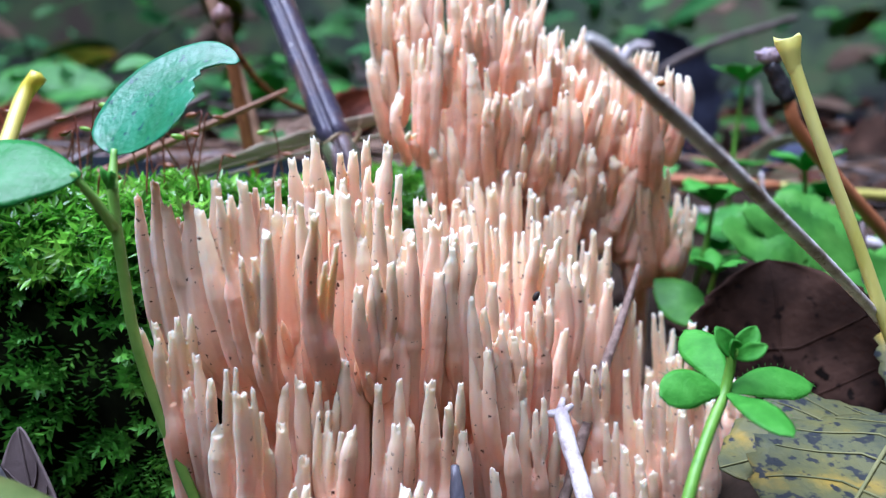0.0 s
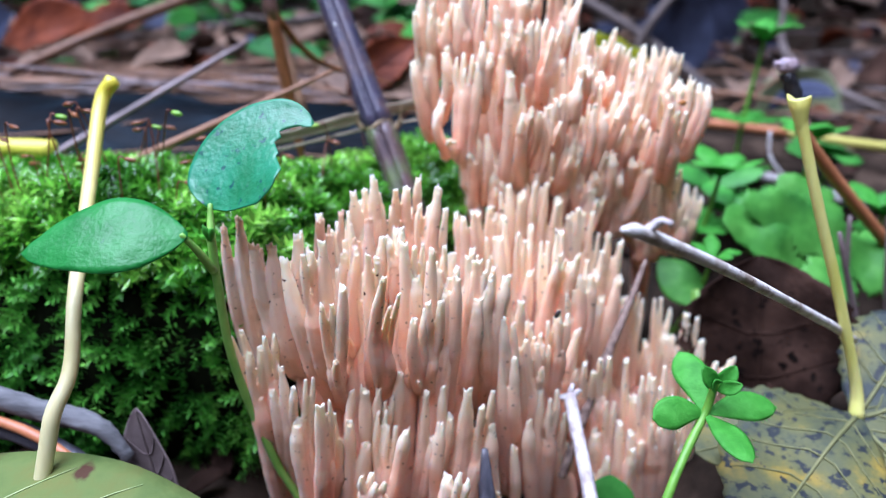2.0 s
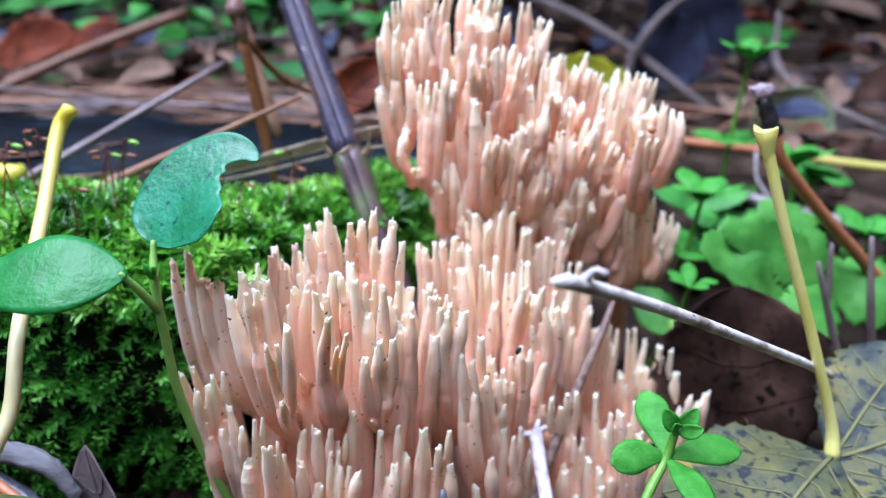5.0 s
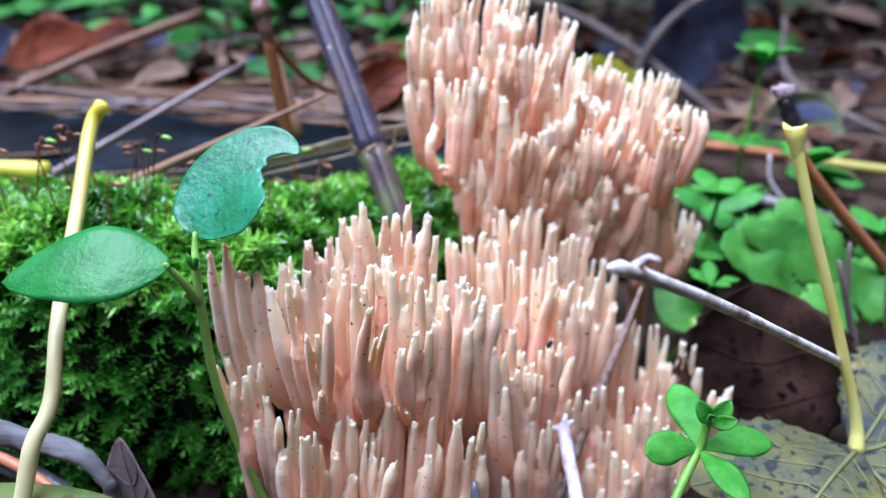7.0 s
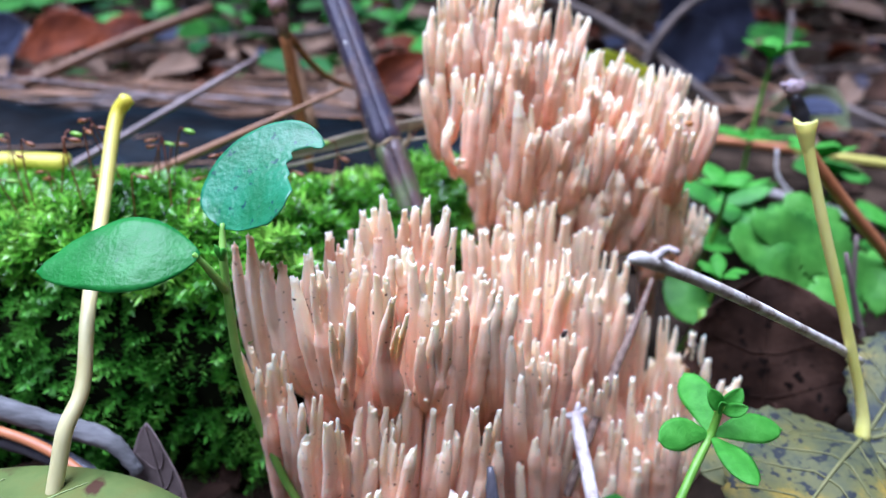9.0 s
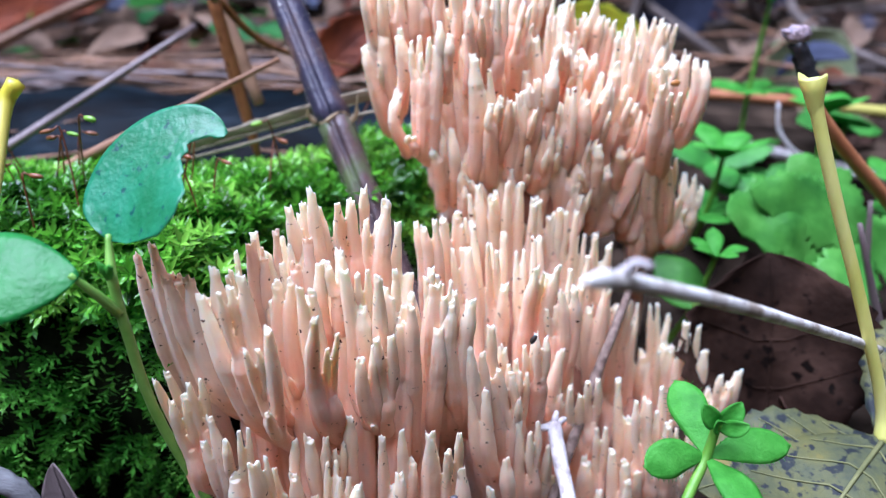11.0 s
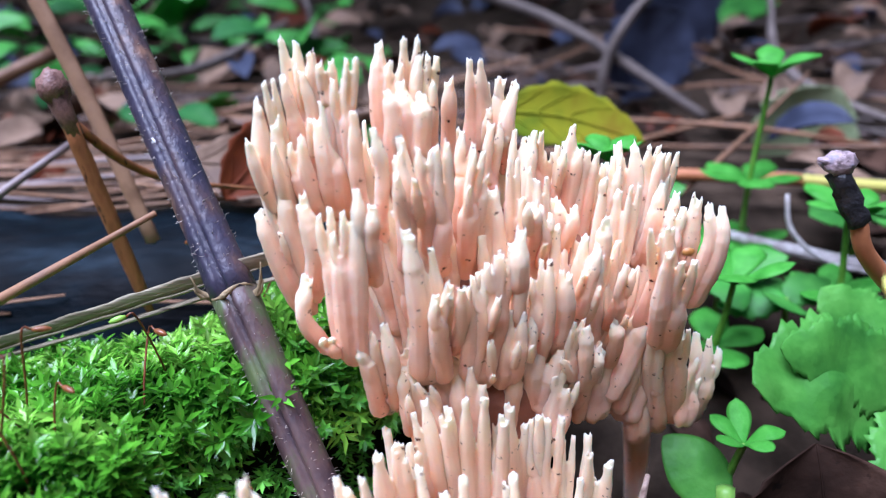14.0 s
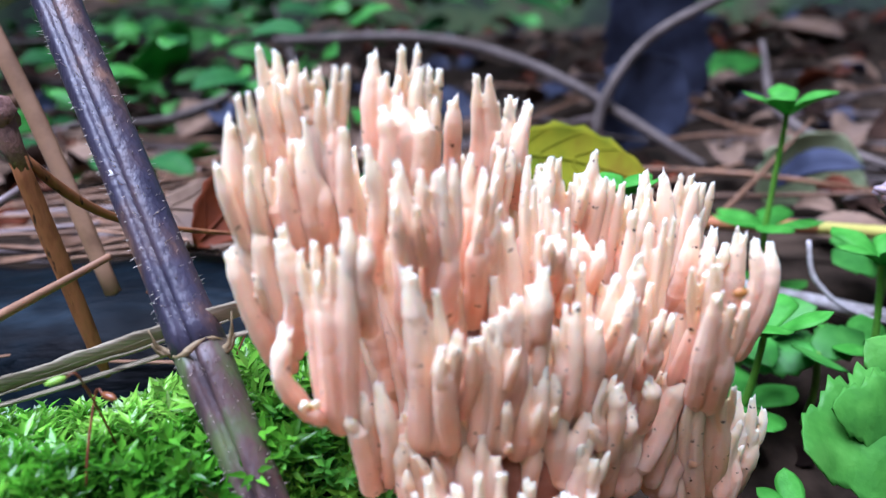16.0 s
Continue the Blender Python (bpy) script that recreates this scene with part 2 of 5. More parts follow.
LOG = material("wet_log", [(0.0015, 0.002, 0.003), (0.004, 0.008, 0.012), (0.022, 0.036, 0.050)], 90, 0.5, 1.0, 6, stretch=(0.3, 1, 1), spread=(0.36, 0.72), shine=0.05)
BARK_GREY = material("lichen_twig", [(0.36, 0.30, 0.23), (0.62, 0.57, 0.49), (0.80, 0.78, 0.71)], 240, 0.7, 0.6, 6, spread=(0.34, 0.60), shine=0.2,
                     spots=(0.13, 0.09, 0.065), spot_scale=900, spot_at=0.64)
BARK_PALE = material("pale_broken_twig", [(0.30, 0.24, 0.22), (0.52, 0.48, 0.46), (0.66, 0.63, 0.61)], 420, 0.6, 0.5, 4)
DARK_WOOD = material("dark_wet_wood", [(0.018, 0.018, 0.024), (0.07, 0.07, 0.085), (0.13, 0.12, 0.13)], 260, 0.38, 0.5, 4, stretch=(1, 1, 0.2))
CHAR = material("black_stub", [(0.006, 0.006, 0.008), (0.03, 0.028, 0.03)], 500, 0.45, 0.8, 3)
STUB_CAP = material("stub_cap", [(0.10, 0.07, 0.07), (0.40, 0.30, 0.31), (0.20, 0.19, 0.25)], 500, 0.5, 0.6, 4)
TWIG_FAR = material("far_twig", [(0.05, 0.04, 0.035), (0.15, 0.125, 0.11)], 80, 0.75, 0.3, 6, vary=0.35, shine=0.12)


# ---- mesh helpers ----
class Shape:
    """Collects vertices, faces and the value "along" of each vertex."""

    def __init__(self):
        self.v, self.f, self.a, self.n = [], [], [], 0

    def add(self, verts, faces, along=None):
        verts = np.asarray(verts, float)
        self.v.append(verts)
        self.a.append(np.zeros(len(verts)) if along is None else np.asarray(along, float))
        self.f.extend([tuple(i + self.n for i in f) for f in faces])
        self.n += len(verts)

    def tube(self, path, radii, sides=8, flat=1.0, along=None, wide=None, lump=0.0, rng=None, groove=None):
        """A closed tube along a path; flat: thickness against width; wide: direction of the width."""
        p = np.asarray(path, float)
        k = len(p)
        r = np.broadcast_to(np.asarray(radii, float), (k,))
        d = np.gradient(p, axis=0)
        d /= np.linalg.norm(d, axis=1)[:, None] + 1e-12
        ref = np.array(wide if wide is not None else ((1, 0, 0) if abs(d[0][0]) < 0.8 else (0, 1, 0)), float)
        s = ref - d * (d @ ref)[:, None]
        s /= np.linalg.norm(s, axis=1)[:, None] + 1e-12
        u = np.cross(d, s)
        ang = np.arange(sides) * 2 * np.pi / sides
        rad = np.ones((k, sides))
        if lump and rng is not None:
            rad += rng.uniform(-lump, lump, (k, sides))
        if groove is not None:
            rad *= groove[None, :]
        c, sn = np.cos(ang)[None, :] * rad, np.sin(ang)[None, :] * rad
        v = p[:, None, :] + s[:, None, :] * (c * r[:, None])[..., None] + u[:, None, :] * (sn * (r * flat)[:, None])[..., None]
        v = np.vstack([v.reshape(-1, 3), p[0] - d[0] * r[0] * 0.35, p[-1] + d[-1] * r[-1] * 0.35])
        f = []
        for i in range(k - 1):
            for j in range(sides):
                a, b = i * sides + j, i * sides + (j + 1) % sides
                f.append((a, b, b + sides, a + sides))
        e0, e1, last = k * sides, k * sides + 1, (k - 1) * sides
        for j in range(sides):
            f.append((e0, (j + 1) % sides, j))
            f.append((e1, last + j, last + (j + 1) % sides))
        al = None
        if along is not None:
            al = np.append(np.repeat(np.asarray(along, float), sides), [along[0], along[-1]])
        self.add(v, f, al)

    def ball(self, centre, radii, n=8, m=10, lump=0.0, rng=None, turn=None):
        v, f = [], []
        for i in range(n + 1):
            th = np.pi * i / n
            for j in range(m):
                ph = 2 * np.pi * j / m
                q = 1 + (rng.uniform(-lump, lump) if lump else 0)
                v.append((radii[0] * np.sin(th) * np.cos(ph) * q, radii[1] * np.sin(th) * np.sin(ph) * q, radii[2] * np.cos(th) * q))
        for i in range(n):
            for j in range(m):
                a, b = i * m + j, i * m + (j + 1) % m
                f.append((a, b, b + m, a + m)[::-1])
        v = np.array(v)
        if turn is not None:
            v = v @ np.array(turn.to_3x3()).T
        self.add(v + np.asarray(centre, float), f)

    def object(self, name, mat, parent=None, label="", smooth=True):
        me = bpy.data.meshes.new(name)
        v = np.vstack(self.v)
        me.from_pydata(v.tolist(), [], self.f)
        at = me.attributes.new("along", "FLOAT", "POINT")
        at.data.foreach_set("value", np.concatenate(self.a).astype(np.float32))
        if smooth:
            me.polygons.foreach_set("use_smooth", np.ones(len(me.polygons), bool))
        me.materials.append(mat)
        ob = new(name, me)
        if parent:
            ob.parent = parent
        if label:
            tagged(ob, label)
        return ob


def thing(name, label, category, group="", kind="", at=(0, 0, 0)):
    ob = new(name)
    ob.empty_display_size = 0.005
    ob.location = at
    return tagged(ob, label, category, group, kind)


def curve(points, n):
    """n points on a smooth curve through the given ones (Catmull-Rom)."""
    p = np.asarray(points, float)
    if len(p) == 2:
        return p[0] + (p[1] - p[0]) * np.linspace(0, 1, n)[:, None]
    q = np.vstack([2 * p[0] - p[1], p, 2 * p[-1] - p[-2]])
    out = []
    for t in np.linspace(0, len(p) - 1 - 1e-9, n):
        i = int(t)
        x = t - i
        a, b, c, d = q[i:i + 4]
        out.append(0.5 * (2 * b + (c - a) * x + (2 * a - 5 * b + 4 * c - d) * x * x + (3 * b - a - 3 * c + d) * x ** 3))
    return np.array(out)


def unit(v):
    v = np.asarray(v, float)
    return v / (np.linalg.norm(v) + 1e-12)


def smooth(x, a, b):
    t = min(1.0, max(0.0, (x - a) / (b - a)))
    return t * t * (3 - 2 * t)


def blade(shape, spine, half, face, cup=0.0, thick=0.0002, nv=8, ripple=0.0, teeth=0.0, tooth_n=0, skip=None, seed=0, freq=300.0):
    """A leaf blade: spine points, half-widths (left, right) along it, the direction that its upper face looks."""
    p = np.asarray(spine, float)
    k = len(p)
    d = np.gradient(p, axis=0)
    d /= np.linalg.norm(d, axis=1)[:, None]
    face = np.asarray(face, float)
    side = np.cross(d, face)
    side /= np.linalg.norm(side, axis=1)[:, None]
    up = np.cross(side, d)
    vs = np.linspace(-1, 1, nv + 1)
    top, keep = np.zeros((k, nv + 1, 3)), np.ones((k, nv + 1), bool)
    for i in range(k):
        for j, s in enumerate(vs):
            w = half[i][0] if s < 0 else half[i][1]
            e = 1.0
            if teeth and abs(s) > 0.99:
                e += teeth * (((i * tooth_n) % 3) - 1)
            q = p[i] + side[i] * s * w * e + up[i] * (cup * w * s * s)
            if ripple:
                q = q + up[i] * ripple * noise.noise(Vector(q * freq) + Vector((seed * 7.1, 0, 0)))
            top[i, j] = q
    if skip is not None:
        for i in range(k):
            for j in range(nv + 1):
                keep[i, j] = not skip(i / (k - 1), vs[j])
    nrm = np.cross(np.gradient(top, axis=0), np.gradient(top, axis=1))
    nrm /= np.linalg.norm(nrm, axis=2)[..., None] + 1e-12
    low = top + nrm * thick * np.sign(-np.einsum("ijk,k->ij", nrm, face))[..., None]
    m = nv + 1
    f, cell = [], {}
    for i in range(k - 1):
        for j in range(nv):
            if keep[i, j] and keep[i + 1, j] and keep[i, j + 1] and keep[i + 1, j + 1]:
                cell[(i, j)] = True
    o = k * m
    for i, j in cell:
        a, b, c, e = i * m + j, i * m + j + 1, (i + 1) * m + j + 1, (i + 1) * m + j
        f.append((a, b, c, e))
        f.append((o + e, o + c, o + b, o + a))
        for (ni, nj), (x, y) in (((i - 1, j), (a, b)), ((i + 1, j), (c, e)), ((i, j - 1), (e, a)), ((i, j + 1), (b, c))):
            if (ni, nj) not in cell:
                f.append((y, x, o + x, o + y))
    al = np.repeat(np.linspace(0, 1, k), m)
    shape.add(np.vstack([top.reshape(-1, 3), low.reshape(-1, 3)]), f, np.concatenate([al, al]))


def oval(n, width, peak=0.45, point=0.8, start=0.05):
    """Half-widths of an oval blade: broadest at peak, drawn out to a point."""
    out = []
    for i in range(n):
        t = i / (n - 1)
        w = math.sin(math.pi * t ** (math.log(0.5) / math.log(peak))) ** point if 0 < t < 1 else 0.0
        w = max(w, start * (1 - t)) * width + 0.00005
        out.append((w, w))
    return out


# ---- ground ----
def ground_height(x, y):
    z = 0.010 + 0.010 * smooth(x, 0.02, 0.07)
    z -= 0.024 * (1 - smooth(abs(x - 0.004), 0.030, 0.052)) * smooth(y, 0.03, 0.08) * (1 - smooth(y, 0.150, 0.185))  # the hollow round the fungus foot
    back_left, back_right = 0.058 * smooth(y, 0.205, 0.255), 0.034 * smooth(y, 0.15, 0.26)
    w = smooth(x, -0.02, 0.06)
    z += back_left * (1 - w) + back_right * w
    z += 0.05 * smooth(y, 0.25, 0.8)
    z += 0.40 * smooth(-y, 0.04, 0.17)  # unseen rise behind the camera, added to block low front sky light
    # unseen bank on the right, added to shade the low right side
    z += 0.24 * smooth(x, 0.13, 0.26) * (1 - smooth(y, 0.07, 0.15))
    far = math.hypot(x, y - 0.1)
    z += 0.006 * noise.noise(Vector((x * 18, y * 18, 0.3))) + 0.003 * noise.noise(Vector((x * 70, y * 70, 1.7))) * smooth(far, 0, 0.05)
    return z + 0.02 * smooth(far, 0.6, 3) * noise.noise(Vector((x * 1.3, y * 1.3, 5)))


ground = Shape()
rings = [0.004 * i for i in range(1, 60)] + [0.24 * 1.22 ** i for i in range(1, 33)]
gv, gf, per = [(0.0, 0.12, ground_height(0, 0.12))], [], 120
for r in rings:
    for j in range(per):
        a = 2 * math.pi * j / per
        x, y = r * math.cos(a), 0.12 + r * math.sin(a)
        gv.append((x, y, ground_height(x, y)))
for j in range(per):
    gf.append((0, 1 + j, 1 + (j + 1) % per))
for i in range(len(rings) - 1):
    for j in range(per):
        a, b = 1 + i * per + j, 1 + i * per + (j + 1) % per
        gf.append((a, a + per, b + per, b))
ground.add(gv, gf)
tagged(ground.object("ground", SOIL), "dark damp forest soil strewn with litter", "ground", kind="structure")


# the dark wood all around, its unseen rear added to cut low sky light
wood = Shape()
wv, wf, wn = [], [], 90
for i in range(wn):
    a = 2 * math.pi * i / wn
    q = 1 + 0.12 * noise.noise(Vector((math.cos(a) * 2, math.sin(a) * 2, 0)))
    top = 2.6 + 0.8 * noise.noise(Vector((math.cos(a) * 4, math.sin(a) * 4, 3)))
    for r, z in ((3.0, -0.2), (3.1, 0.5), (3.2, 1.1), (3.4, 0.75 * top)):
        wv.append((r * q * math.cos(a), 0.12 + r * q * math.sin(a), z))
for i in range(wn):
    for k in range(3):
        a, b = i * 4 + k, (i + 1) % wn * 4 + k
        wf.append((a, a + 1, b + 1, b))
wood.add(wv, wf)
tagged(wood.object("backdrop", FOREST), "dark green and brown wood ring that cuts low sky light", "backdrop", kind="structure")


# ---- coral fungus ----
rng = np.random.default_rng(7)


def smooth_all(x, a, b):
    t = np.clip((x - a) / (b - a), 0, 1)
    return t * t * (3 - 2 * t)


def finger(shape, path, radii, w, low, high=1.0, cusps=3):
    """One finger: a slightly swollen rod that narrows to a crown of small soft cusps."""
    k = len(path)
    d = unit(path[-1] - path[-2])
    w = unit(np.asarray(w) - d * np.dot(d, w))
    o = np.cross(d, w)
    knots = 1 + 0.05 * np.sin(np.arange(k) * rng.uniform(0.4, 0.9) + rng.uniform(0, 6)) + rng.normal(0, 0.02, k)
    radii = radii * knots
    r = radii[-1]
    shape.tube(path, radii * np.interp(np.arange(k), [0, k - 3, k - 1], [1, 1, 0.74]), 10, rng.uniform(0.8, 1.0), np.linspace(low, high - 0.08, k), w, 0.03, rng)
    peak = rng.uniform(-0.5, 0.5)
    for i in range(cusps):
        side = (2 * (i + 0.5) / cusps - 1) * 1.0 + rng.uniform(-0.12, 0.12) if cusps > 1 else 0.0
        out = w * side + o * rng.uniform(-0.4, 0.4)
        q = max(0.00023, r * rng.uniform(0.40, 0.50) * (1.0 if cusps < 4 else 0.82))
        rise = r * max(0.4, 1.8 - 0.6 * abs(side - peak) + rng.uniform(-0.8, 0.6))
        c0 = path[-1] + out * r * 0.55 - d * r * 1.9
        c1 = path[-1] + out * r * rng.uniform(0.9, 1.15) + d * rise
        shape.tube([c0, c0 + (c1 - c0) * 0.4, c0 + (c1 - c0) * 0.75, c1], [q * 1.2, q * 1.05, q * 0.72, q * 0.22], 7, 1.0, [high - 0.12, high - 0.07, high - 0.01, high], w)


BRANCHES = []


def grown(s, parent, voxel, mat):
    """Links a branch; fuse() later melts its fingers into one skin."""
    ob = s.object("branch", mat, parent)
    BRANCHES.append((ob, np.vstack(s.v), np.concatenate(s.a)))
    mod = ob.modifiers.new("skin", "REMESH")
    mod.mode, mod.voxel_size, mod.use_smooth_shade = "VOXEL", voxel, True
    mod = ob.modifiers.new("soft", "SMOOTH")
    mod.factor, mod.iterations = 0.35, 1
    mod = ob.modifiers.new("light", "DECIMATE")
    mod.ratio = 0.42
    return ob


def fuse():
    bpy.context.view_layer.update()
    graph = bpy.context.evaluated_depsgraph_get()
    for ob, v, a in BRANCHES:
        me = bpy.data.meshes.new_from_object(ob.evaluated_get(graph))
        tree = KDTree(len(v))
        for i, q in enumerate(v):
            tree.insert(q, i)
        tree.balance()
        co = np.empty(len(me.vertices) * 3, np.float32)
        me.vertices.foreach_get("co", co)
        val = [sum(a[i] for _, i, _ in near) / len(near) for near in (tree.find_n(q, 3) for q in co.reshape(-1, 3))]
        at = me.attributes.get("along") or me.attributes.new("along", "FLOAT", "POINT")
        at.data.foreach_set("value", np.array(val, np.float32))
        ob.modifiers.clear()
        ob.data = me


def column(parent, tip, base, width, inward=0.004, voxel=0.00019, mat=None):
    """A coral branch: fingers fused into a fluted foot that part at unequal heights, some forking again."""
    tip, base = np.asarray(tip, float), np.asarray(base, float)
    axis = unit(tip - base)
    length = np.linalg.norm(tip - base)
    a = rng.uniform(-0.4, 0.4)
    w = unit(np.cross(axis, (math.sin(a), -math.cos(a), 0)))
    w = w if w[0] > 0 else -w
    width = width * 1.30
    n = max(1, round(width / 0.0025))
    gap = width / (n + 0.35)
    root = base - axis * ((0.60 if base[2] < 0.036 else 0.45 if base[1] < 0.139 else 0.12) * length + 0.002) + np.array([0.0, inward + (0.006 if base[1] < 0.139 and base[2] >= 0.036 else 0.0), 0.0])
    end = tip - axis * gap * 0.9
    mid = base + (end - base) * rng.uniform(0.4, 0.6) + rng.normal(0, 0.0005, 3)
    path = curve([root, base + np.array([0.0, inward * 0.3, 0.0]), mid, end], 30)
    d = np.gradient(path, axis=0)
    d /= np.linalg.norm(d, axis=1)[:, None]
    ws = w - d * (d @ w)[:, None]
    ws /= np.linalg.norm(ws, axis=1)[:, None]
    os_ = np.cross(d, ws)
    t = np.linspace(0, 1, 30)
    s = Shape()
    c = (np.arange(n) - (n - 1) / 2) * gap + rng.normal(0, 0.08, n) * gap
    dep = rng.uniform(-0.45, 0.45, n) * gap * (1 if n > 1 else 0)
    tall = int(rng.integers(0, n))
    spread = 0.62 + 0.38 * smooth_all(t, 0.15, 0.9)
    for i in range(n):
        fused = 0.50 if n > 1 else 0.08
        part_at = rng.uniform(0.78, 1.0)
        r = gap * rng.uniform(0.46, 0.54)
        rad = r * (1.0 + fused - fused * smooth_all(t, part_at - 0.40, part_at + 0.06) - 0.30 * smooth_all(t, 0.84, 1.0))
        rad *= 0.55 + 0.45 * smooth_all(t, 0, 0.14)
        ph, am = rng.uniform(0, 6), rng.uniform(0.05, 0.22) * r
        x = c[i] * spread * rng.uniform(0.98, 1.06) + am * np.sin(5 * t + ph)
        y = dep[i] * spread + am * np.cos(4 * t + ph)
        p = path + ws * x[:, None] + os_ * y[:, None]
        cut = 0 if i == tall else int(rng.choice([0, 0, 1, 1, 2, 2, 3, 5] if base[2] > 0.036 else [0, 1, 2, 3, 4, 6, 8, 11]))
        stop = 30 - cut
        p, q = p[:stop], rad[:stop].copy()
        if cut > 2:
            q[-4:] *= np.array([1.0, 0.98, 0.92, 0.84])
        cusps = int(rng.choice([3, 4, 5, 5])) if r > 0.0008 else int(rng.choice([2, 3, 3, 4]))
        if r > 0.0008 and rng.random() < 0.35:
            f0 = int(stop * rng.uniform(0.62, 0.84))
            finger(s, p[:f0], q[:f0] * np.interp(np.arange(f0), [0, f0 - 4, f0 - 1], [1, 1, 0.8]), w, 0.0, 0.92 * f0 / 30, 1)
            for sd in (-1, 1):
                m = stop - f0 + 2 - (int(rng.integers(0, 4)) if sd == int(rng.choice([-1, 1])) else 0)
                m = max(4, m)
                k = np.arange(m) / (m - 1)
                fp = p[f0 - 2:f0 - 2 + m]
                m = len(fp)
                fp = fp + ws[f0 - 2:f0 - 2 + m] * (sd * r * (0.30 + 0.38 * smooth_all(k[:m], 0, 0.35)))[:, None] + os_[f0 - 2:f0 - 2 + m] * (sd * r * 0.25)
                finger(s, fp, r * np.interp(k[:m], [0, 0.3, 0.75, 1], [0.66, 0.60, 0.62, 0.48]), w, 0.92 * f0 / 30, 1.0, int(rng.choice([2, 2, 3])))
        else:
            finger(s, p, q, w, 0.0, 1.0, cusps)
    for _ in range(int(rng.choice([0, 0, 0, 1]))):
        k = int(rng.integers(9, 21))
        o = os_[k] if os_[k][1] < 0 else -os_[k]
        r = gap * 0.36
        b = path[k] + ws[k] * rng.uniform(-0.4, 0.4) * width * 0.8 + o * gap * 0.35
        e = b + d[k] * min(0.4 * length, r * rng.uniform(5.0, 10.0)) + o * r * rng.uniform(0.8, 1.6)
        lo = k / 30
        finger(s, curve([b - d[k] * r * 2, b + (e - b) * 0.35 + o * r * 0.5, e], 9), r * np.interp(np.arange(9), [0, 3, 6, 8], [0.8, 1.0, 0.95, 0.7]), w, lo, min(1.0, lo + 0.45), int(rng.choice([1, 2, 2, 3])))
    return grown(s, parent, voxel, mat or CORAL)


def tier(parent, left, mid, right, drop, count, centre, width=0.0048, step=0.003, jitter=0.0015, pull=0.2):
    """A row of branches along a curve of tips, rooted towards the clump's centre."""
    tips = curve([left, mid, right], count)
    for i in range(count):
        t = tips[i] + rng.normal(0, jitter, 3) * (1, 1, 0) + np.array([0, 0, rng.uniform(-step, step)])
        b = t + np.array([(centre[0] - t[0]) * pull, (centre[1] - t[1]) * pull, -drop * rng.uniform(0.85, 1.15)])
        column(parent, t, b, width * rng.uniform(0.75, 1.2), 0.0, 0.00027)


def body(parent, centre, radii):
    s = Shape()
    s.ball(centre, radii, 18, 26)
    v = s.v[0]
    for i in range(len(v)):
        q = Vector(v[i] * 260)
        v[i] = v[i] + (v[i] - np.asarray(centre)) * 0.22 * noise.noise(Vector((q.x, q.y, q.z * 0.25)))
    return s.object("body", CORE_SHADE, parent)


front = thing("coral_fungus", "pinkish beige coral fungus with cream toothed tips beside moss", "fungus", "coral fungus clumps")
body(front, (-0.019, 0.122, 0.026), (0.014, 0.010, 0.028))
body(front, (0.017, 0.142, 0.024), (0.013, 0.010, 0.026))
column(front, (-0.0421, 0.1070, 0.0718), (-0.0416, 0.1125, 0.0410), 0.0036, mat=CORAL_AGED)
column(front, (-0.0391, 0.1060, 0.0740), (-0.0386, 0.1129, 0.0354), 0.0045, mat=CORAL_AGED)
column(front, (-0.0349, 0.1016, 0.0710), (-0.0331, 0.1060, 0.0465), 0.0044, mat=CORAL_AGED)
column(front, (-0.0289, 0.0976, 0.0742), (-0.0285, 0.1018, 0.0517), 0.0038)
column(front, (-0.0282, 0.0965, 0.0708), (-0.0254, 0.1013, 0.0444), 0.0056)
column(front, (-0.0242, 0.0942, 0.0742), (-0.0240, 0.0992, 0.0483), 0.0041)
column(front, (-0.0265, 0.1110, 0.0725), (-0.0278, 0.1157, 0.0465), 0.0030, mat=CORAL_AGED)
column(front, (-0.0240, 0.1120, 0.0733), (-0.0259, 0.1169, 0.0460), 0.0031, mat=CORAL_AGED)
column(front, (-0.0202, 0.1029, 0.0698), (-0.0212, 0.1072, 0.0453), 0.0038)
column(front, (-0.0221, 0.0920, 0.0661), (-0.0223, 0.0988, 0.0438), 0.0023)
column(front, (-0.0193, 0.0921, 0.0683), (-0.0221, 0.0988, 0.0440), 0.0025)
column(front, (-0.0195, 0.1117, 0.0725), (-0.0213, 0.1188, 0.0328), 0.0047, mat=CORAL_AGED)
column(front, (-0.0157, 0.0990, 0.0713), (-0.0162, 0.1045, 0.0427), 0.0033)
column(front, (-0.0118, 0.0920, 0.0700), (-0.0141, 0.0994, 0.0455), 0.0033)
column(front, (-0.0101, 0.1020, 0.0724), (-0.0105, 0.1079, 0.0390), 0.0041)
column(front, (-0.0071, 0.1023, 0.0714), (-0.0087, 0.1077, 0.0406), 0.0042)
column(front, (-0.0192, 0.1150, 0.0771), (-0.0186, 0.1192, 0.0541), 0.0051)
column(front, (-0.0163, 0.1147, 0.0799), (-0.0172, 0.1192, 0.0554), 0.0041)
column(front, (-0.0112, 0.1140, 0.0803), (-0.0128, 0.1185, 0.0560), 0.0048)
column(front, (-0.0068, 0.1120, 0.0788), (-0.0085, 0.1169, 0.0518), 0.0042)
column(front, (-0.0143, 0.1035, 0.0727), (-0.0154, 0.1065, 0.0556), 0.0025)
column(front, (-0.0122, 0.1034, 0.0744), (-0.0131, 0.1067, 0.0555), 0.0027)
column(front, (-0.0078, 0.0998, 0.0608), (-0.0080, 0.1030, 0.0437), 0.0029)
column(front, (-0.0055, 0.1000, 0.0632), (-0.0066, 0.1039, 0.0425), 0.0028)
